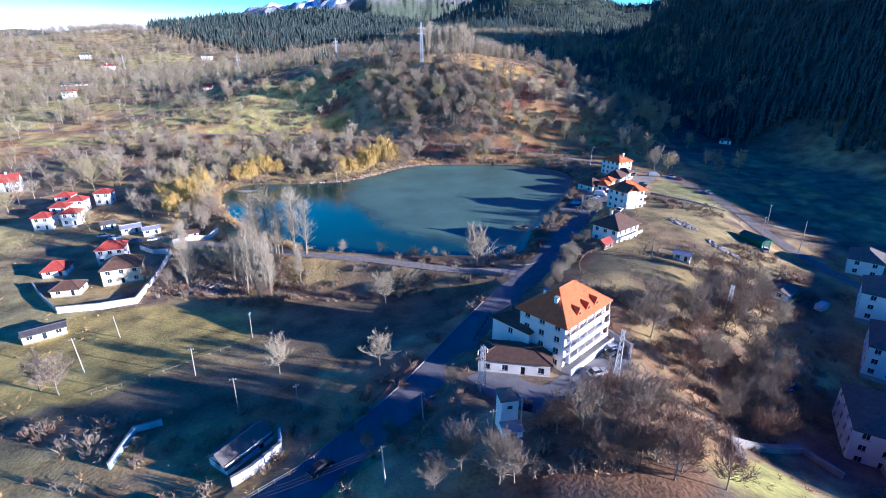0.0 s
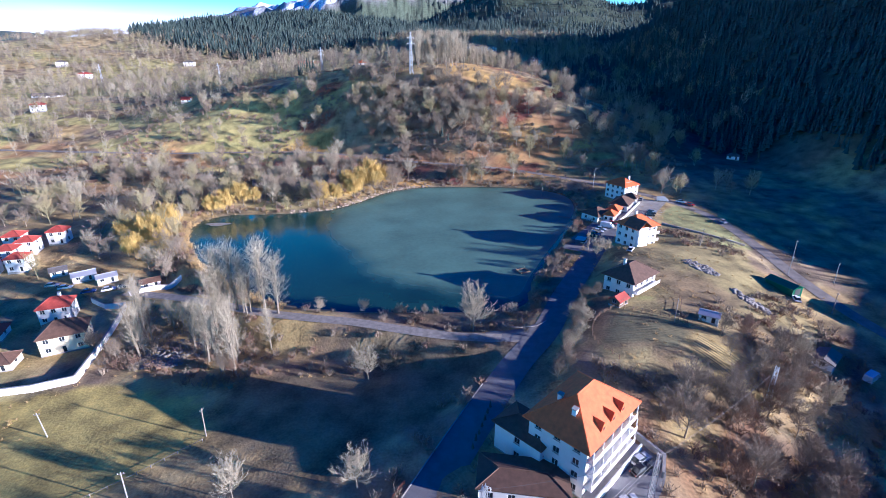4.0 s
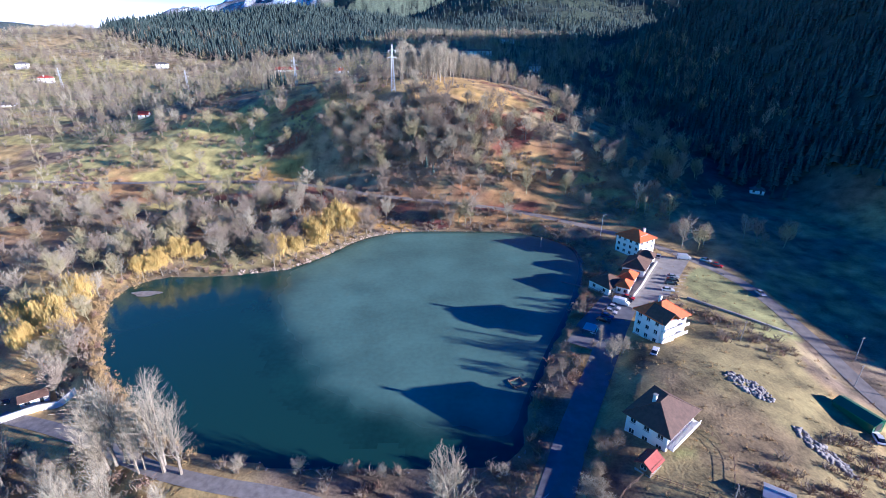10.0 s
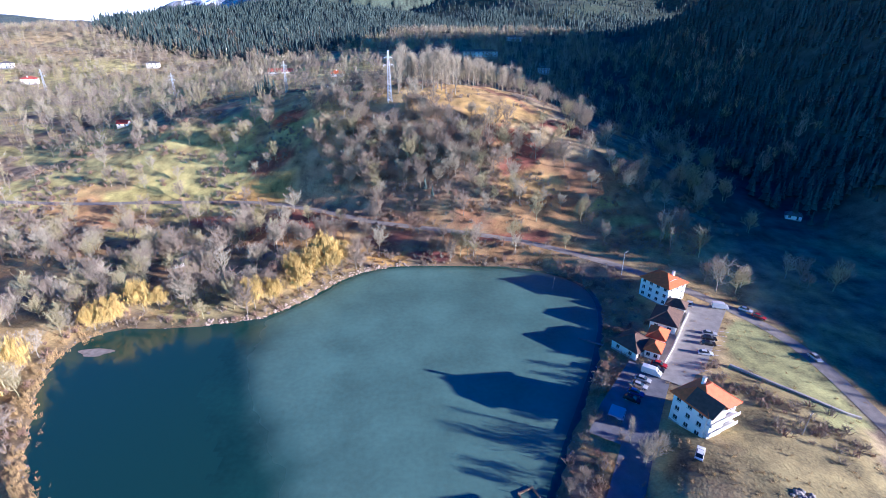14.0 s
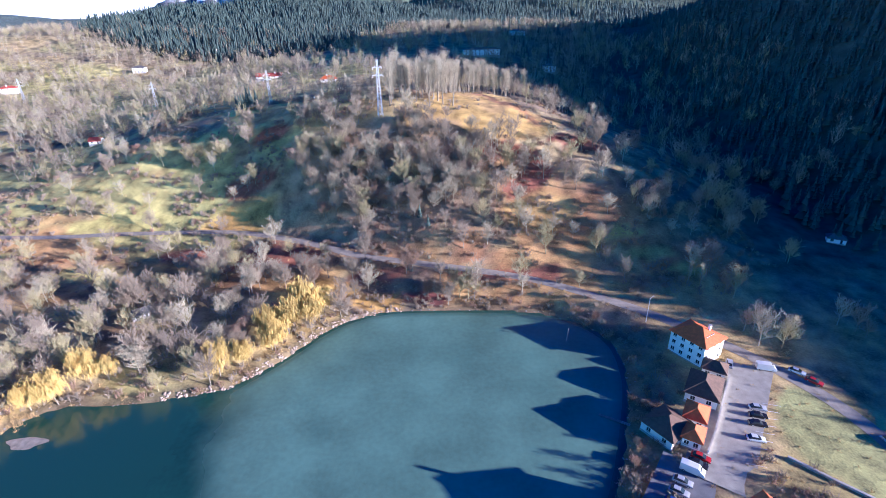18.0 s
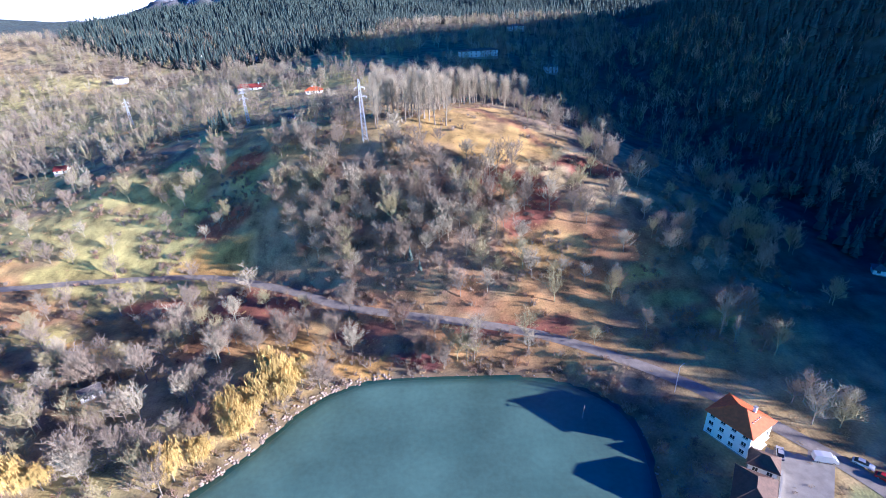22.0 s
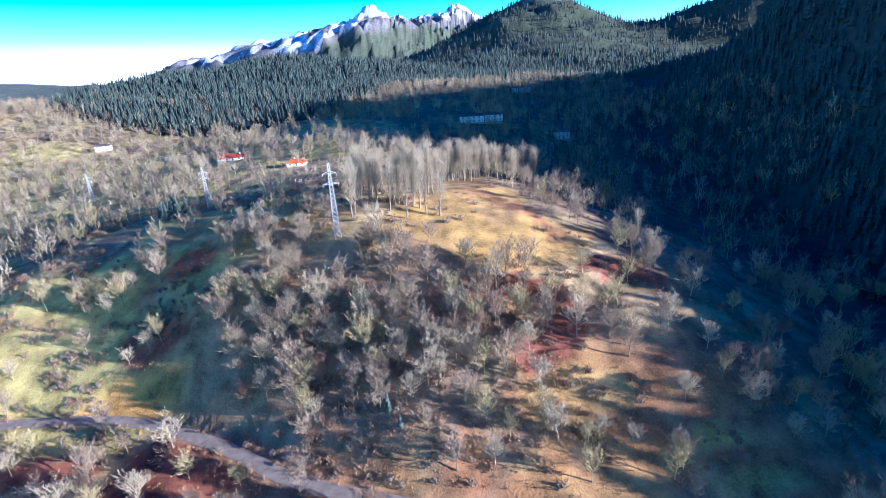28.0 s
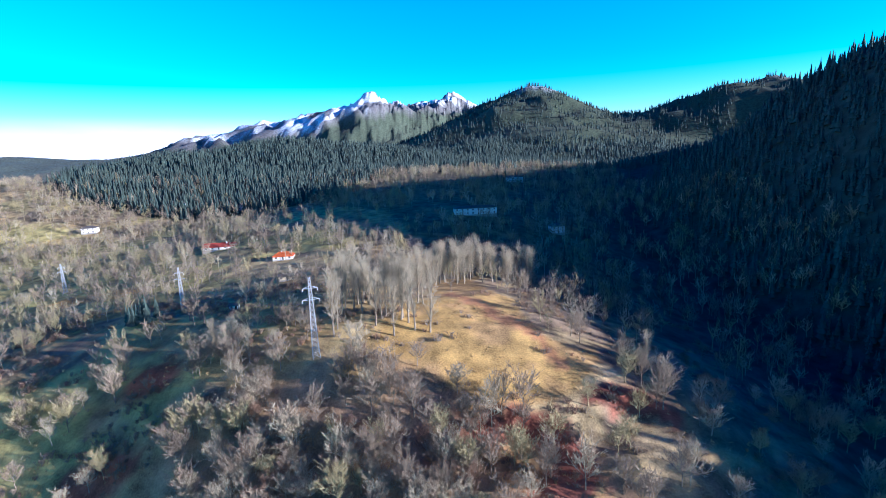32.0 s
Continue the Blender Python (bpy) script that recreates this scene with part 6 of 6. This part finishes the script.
wall_run("garden_wall", [(-99.5, 158), (-106, 158), (-113, 162)], 1.8, 0.3, WHITE, "white wall at the compound's rear")
wall_run("retaining_wall", [(38.5, 92.5), (42, 86), (40, 82)], 1.4, 0.4, CONCRETE, "low concrete retaining wall at the parking")
wall_run("plaza_wall", [(78.5, 215.5), (84, 222.5), (91, 232.5), (98.5, 243)], 1.1, 0.35, WHITE, "low white wall along the restaurant forecourt")
wall_run("field_wall", [(97, 214), (104, 207), (112, 200), (118, 195.5), (122, 195)], 0.6, 0.5, CONCRETE, "low concrete channel wall at the meadow's edge")
wall_run("ruin_wall", [(-32.1, 49.9), (-30, 52), (-27, 57.5)], 1.9, 0.4, WHITE, "broken white wall of a roofless shed")
wall_run("ruin_wall", [(-27, 57.5), (-28, 60.5)], 2.6, 0.4, WHITE, "white gable stump of a roofless shed", coping=False)
wall_run("yard_wall", [(-54.9, 55.2), (-56.1, 64.2), (-52, 66)], 1.3, 0.3, mat("faded_blue_paint", (0.35, 0.5, 0.55), 0.8), "faded blue yard wall")
wall_run("yard_wall", [(-55, 50), (-45, 46), (-34, 46)], 1.2, 0.3, WOOD, "dark wooden yard fence", coping=False)
wall_run("pool_wall", [(51.7, 61.8), (60, 65), (69.7, 67.3)], 1.2, 1.0, CONCRETE, "pale concrete wall of an empty basin")
wall_run("pool_wall", [(51.7, 61.8), (49, 56), (47, 52)], 1.2, 0.6, CONCRETE, "pale concrete wall of an empty basin")
wall_run("pool_wall", [(69.7, 67.3), (72, 60)], 1.2, 0.4, STEEL, "pale rim wall of an empty basin")

house("shed", (-33.5, 57.5, ground_at(-33.5, 57.5)), 58, 9, 4.5, 1, "gable", 1.6, TILE_GREY, WHITE, "half-collapsed dark roofed shed in the yard", 2.0, 0.3, 2, 0, "", "shed")
tower = thing("transformer_tower", placed(10.6, 57.2), 10, "white rendered transformer tower with a lean-to", "transformer tower")
part("tower_wall", boxed(-1.4, 1.4, -1.4, 1.4, -1, 6.4), WHITE, tower)
bm = bmesh.new()
hip_roof(bm, 2.8, 2.8, 1.2, 0.25, 6.4, 0.1)
part("roof", bm, TILE_GREY, tower)
part("lean_to", boxed(-1.5, 1.5, -3.8, -1.41, -1, 2.2), WHITE, tower)
part("lean_to_roof", boxed(-1.7, 1.7, -4.0, -1.41, 2.2, 2.35), CONCRETE, tower)
part("door", boxed(-0.5, 0.5, -3.86, -3.8, 0, 1.9), DARKSTEEL, tower)
part("vent", boxed(-0.4, 0.4, -1.45, -1.4, 4.6, 5.2), DARKSTEEL, tower)
green = thing("storage_hall", placed(112.5, 158), 20, "dark green metal storage hall", "storage hall")
part("hall_wall", boxed(-2.2, 2.2, -4.6, 4.6, -1, 2.4), PAINTS["green"], green)
bm = bmesh.new()
gable_roof(bm, 9.4, 4.6, 1.0, 0.2, 2.4)
rf = part("roof", bm, PAINTS["green"], green)
rf.matrix_local = pose(0, 0, 0, 0, 0, 90)
part("door", boxed(-1.2, 1.2, -4.66, -4.6, 0, 2.1), DARKSTEEL, green)


def fence(points, label, gap=2.2, height=1.1, material=GREYWOOD, rails=2):
    """Posts along a line with rails between them."""
    ob = tagged(new("fence"), label, "fence")
    p = spline(points, gap)[:, :2]
    zs = ground_on(p[:, 0], p[:, 1])
    for (x, y), z in zip(p, zs):
        part("post", boxed(x - 0.07, x + 0.07, y - 0.07, y + 0.07, z - 0.4, z + height), material, ob)
    for (a, b), (za, zb) in zip(zip(p, p[1:]), zip(zs, zs[1:])):
        for k in range(rails):
            h = height * (k + 1) / (rails + 0.3)
            bm = bmesh.new()
            tube(bm, (*a, za + h), (*b, zb + h), 0.045, 0.045, 4)
            part("rail", bm, material, ob)
    return ob


fence([(-29, 46.5), (-20.5, 54.5), (-17.2, 60.5)], "pale roadside fence with wooden posts", 2.0)
fence([(-14, 66.5), (-9.5, 74.5), (-5, 82)], "rusty roadside guard rail", 2.2, 0.8, mat("rusty_steel", (0.2, 0.07, 0.04), 0.8, 0.3))
fence([(42.5, 112), (39.5, 121), (43, 131), (50, 136.5)], "dark garden fence of posts and rails", 2.0, 1.2, WOOD)
fence([(50, 136.5), (58, 132), (66, 128)], "dark garden fence of posts and rails", 2.0, 1.2, WOOD)
fence([(61, 160), (67, 152), (71, 143), (66.5, 133.5)], "garden fence of posts and rails", 2.2, 1.2, WOOD)
fence([(-73, 76.6), (-60, 86), (-48, 98)], "low wattle fence at the field's edge", 2.4, 0.7, GREYWOOD, 1)

ribbon("parking", spline(PARKING, 1.5), 4.4, ASPHALT, 0.07, label="dark asphalt parking round the guest house", category="parking")
ribbon("forecourt", np.array([(76, 207, 2.05), (84, 218, 2.15), (92, 229, 2.25), (100, 240, 2.45), (109, 252, 2.7)]), 0, PAVING, 0.06, 5.2, -7.4, "pale concrete forecourt with parking bays", "forecourt")
ribbon("parking", np.array([(52, 186, 1.7), (58, 196, 1.8), (65, 205, 1.9), (72, 214, 2.0)]), 0, ASPHALT, 0.045, 4.6, -3.0, "asphalt parking strip by the lake", "parking")
ribbon("junction", np.array([(31, 133, 1.4), (24, 129, 1.35), (14, 127.6, 1.4)]), 2.6, ASPHALT, 0.075, label="asphalt junction to the dam track", category="road")
LINE = mat("road_paint", (0.7, 0.7, 0.68), 0.7, spread=0.15, bump=0)
for k in range(9):
    f = k / 8
    x, y = 84.2 + 15.5 * f, 213 + 19.5 * f
    a = np.array([(x + 2.0, y - 0.6, 2.2 + 0.3 * f), (x + 6.2, y - 1.9, 2.2 + 0.3 * f)])
    ribbon("parking_line", a, 0.07, LINE, 0.075, label="white parking bay line", category="road marking", kind="structure")
for side in (3.75,):
    p = ROAD[2:26].copy()
    t = np.gradient(p[:, :2], axis=0)
    t /= np.linalg.norm(t, axis=1)[:, None]
    p[:, :2] += np.c_[-t[:, 1], t[:, 0]] * side
    ribbon("kerb", p, 0.1, CONCRETE, 0.17, label="pale concrete kerb", category="kerb", thick=0.3)


# ---- stones, furrows, jetties ----
def stone_mesh(seed):
    random.seed(seed)
    bm = bmesh.new()
    bmesh.ops.create_icosphere(bm, subdivisions=1, radius=1.0)
    for v in bm.verts:
        v.co *= random.uniform(0.7, 1.25)
        v.co.z *= 0.7
    me = bpy.data.meshes.new("stone")
    bm.to_mesh(me)
    bm.free()
    return me


STONES = [stone_mesh(500 + k) for k in range(5)]
rng = np.random.RandomState(7)
shore = np.array([p for p in LAKE if p[1] > 236 and p[0] < 0 and p[0] > -70])
pts = [(*(shore[rng.randint(len(shore))] + rng.normal(0, 0.9, 2) + np.array((-0.6, 0.8))), rng.uniform(0.2, 0.6)) for _ in range(330)]
joined("shore_stones", STONES, pts, mat("pale_stone", (0.36, 0.28, 0.21), 0.9, spread=0.4), "pale stone riprap along the lake shore", "stones", 21)
ring_pts = [(*(LAKE[rng.randint(len(LAKE))] + rng.normal(0, 0.8, 2)), rng.uniform(0.12, 0.35)) for _ in range(420)]
joined("shore_stones", STONES, ring_pts, ROCK, "grey stones along the water's edge", "stones", 22)
for cx, cy, rx, ry, turn, n, text in ((-72, 133, 9, 7, 30, 300, "heap of pale rubble beside the field"), (88, 164, 6, 3, -50, 160, "dark heap of broken rock on the meadow"), (94, 145.5, 7, 2, -65, 140, "row of grey rubble on the meadow")):
    a, r = rng.uniform(0, 6.28, n), np.sqrt(rng.rand(n))
    c, s = math.cos(radians(turn)), math.sin(radians(turn))
    u, v = np.cos(a) * r * rx, np.sin(a) * r * ry
    joined("rubble", STONES, [(cx + p * c - q * s, cy + p * s + q * c, rng.uniform(0.25, 0.8)) for p, q in zip(u, v)], ROCK, text, "rubble", 23)
REEDS = [clump(440 + k, 12, 0.5, 1.5, 0.04) for k in range(3)]
reed_line = np.array([p for p in LAKE if p[0] < -45 and p[1] < 236])
pts = [(*(reed_line[rng.randint(len(reed_line))] + rng.normal(0, 1.6, 2) + np.array((-1.2, -0.8))), rng.uniform(0.6, 1.2)) for _ in range(420)]
joined("reeds", REEDS, pts, STRAW, "dry straw-coloured reeds on the lake bank", "reeds", 25)

SOIL = mat("tilled_soil", (0.17, 0.145, 0.07), 0.95, spread=0.35, scale=2.0)


def furrows(corner, u, v, n, label):
    """A tilled bed: low earth ridges side by side."""
    corner, u, v = np.array(corner, float), np.array(u, float), np.array(v, float)
    vs, fs = [], []
    for k in range(n):
        a = corner + v * (k + 0.15) / n
        b = corner + v * (k + 0.5) / n
        c = corner + v * (k + 0.85) / n
        for s in np.linspace(0, 1, 8):
            for q, h in ((a, 0.0), (b, 0.06), (c, 0.0)):
                x, y = q + u * s
                vs.append((x, y, ground_at(x, y) + h - 0.02))
        base = k * 24
        for i in range(7):
            for j in range(2):
                fs.append((base + i * 3 + j, base + i * 3 + j + 1, base + i * 3 + j + 4, base + i * 3 + j + 3))
    return tagged(mesh_object("garden_bed", vs, fs, SOIL), label, "garden bed", kind="stuff")


furrows((41.5, 119.5), (17.5, -2.0), (7.2, 12.6), 16, "tilled brown garden bed with low furrows")
furrows((61.5, 117), (6.5, -7.0), (5.5, 6.5), 8, "tilled dark garden bed with low furrows")

jetty = thing("pontoon", (30.5, 171.7, 0.0), 25, "small dark square floating pontoon", "pontoon")
for k, (x0, x1, y0, y1) in enumerate(((-2, 2, -1.7, -1.3), (-2, 2, 1.3, 1.7), (-2, -1.6, -1.3, 1.3), (1.6, 2, -1.3, 1.3))):
    part("float", boxed(x0, x1, y0, y1, -0.2, 0.35, bevel=0.04), WOOD, jetty)
for x in (-1.8, 1.8):
    for y in (-1.5, 1.5):
        bm = bmesh.new()
        tube(bm, (x, y, -0.6), (x, y, 0.9), 0.07, 0.07, 6)
        part("mooring_post", bm, GREYWOOD, jetty)
pier = thing("jetty", (64, 227, 0), 150, "narrow wooden jetty reaching from the restaurant bank", "jetty")
for k in range(14):
    part("plank", boxed(k * 0.6, k * 0.6 + 0.55, -0.5, 0.5, 0.3, 0.36), GREYWOOD, pier)
for k in range(4):
    for y in (-0.45, 0.45):
        bm = bmesh.new()
        tube(bm, (k * 2.4 + 0.3, y, -0.9), (k * 2.4 + 0.3, y, 0.3), 0.07, 0.07, 6)
        part("pile", bm, WOOD, pier)
isle = [(-97 + math.cos(a) * (5 + 1.5 * math.sin(3 * a)), 224.5 + math.sin(a) * 2.2) for a in np.linspace(0, 6.28, 24)[:-1]]
tagged(flat_polygon("mud_spit", isle, 0.09, GRAVEL), "low muddy spit reaching into the water", "mud bank", kind="structure")
canopy = thing("carport", placed(56.5, 193.5), 58, "small roadside carport with a pale flat roof", "carport")
part("roof", boxed(-2.2, 2.2, -1.8, 1.8, 2.3, 2.42), STEEL, canopy)
for x in (-2.1, 2.1):
    for y in (-1.7, 1.7):
        part("post", boxed(x - 0.06, x + 0.06, y - 0.06, y + 0.06, -0.3, 2.3), DARKSTEEL, canopy)
ribbon("kerb", spline([(19, 133.2, 1.4), (23, 132.4, 1.42), (27.6, 133.0, 1.42), (31, 135.6, 1.42)], 1.0), 0.11, CONCRETE, 0.14, label="pale curved kerb at the dam junction", category="kerb", thick=0.3)
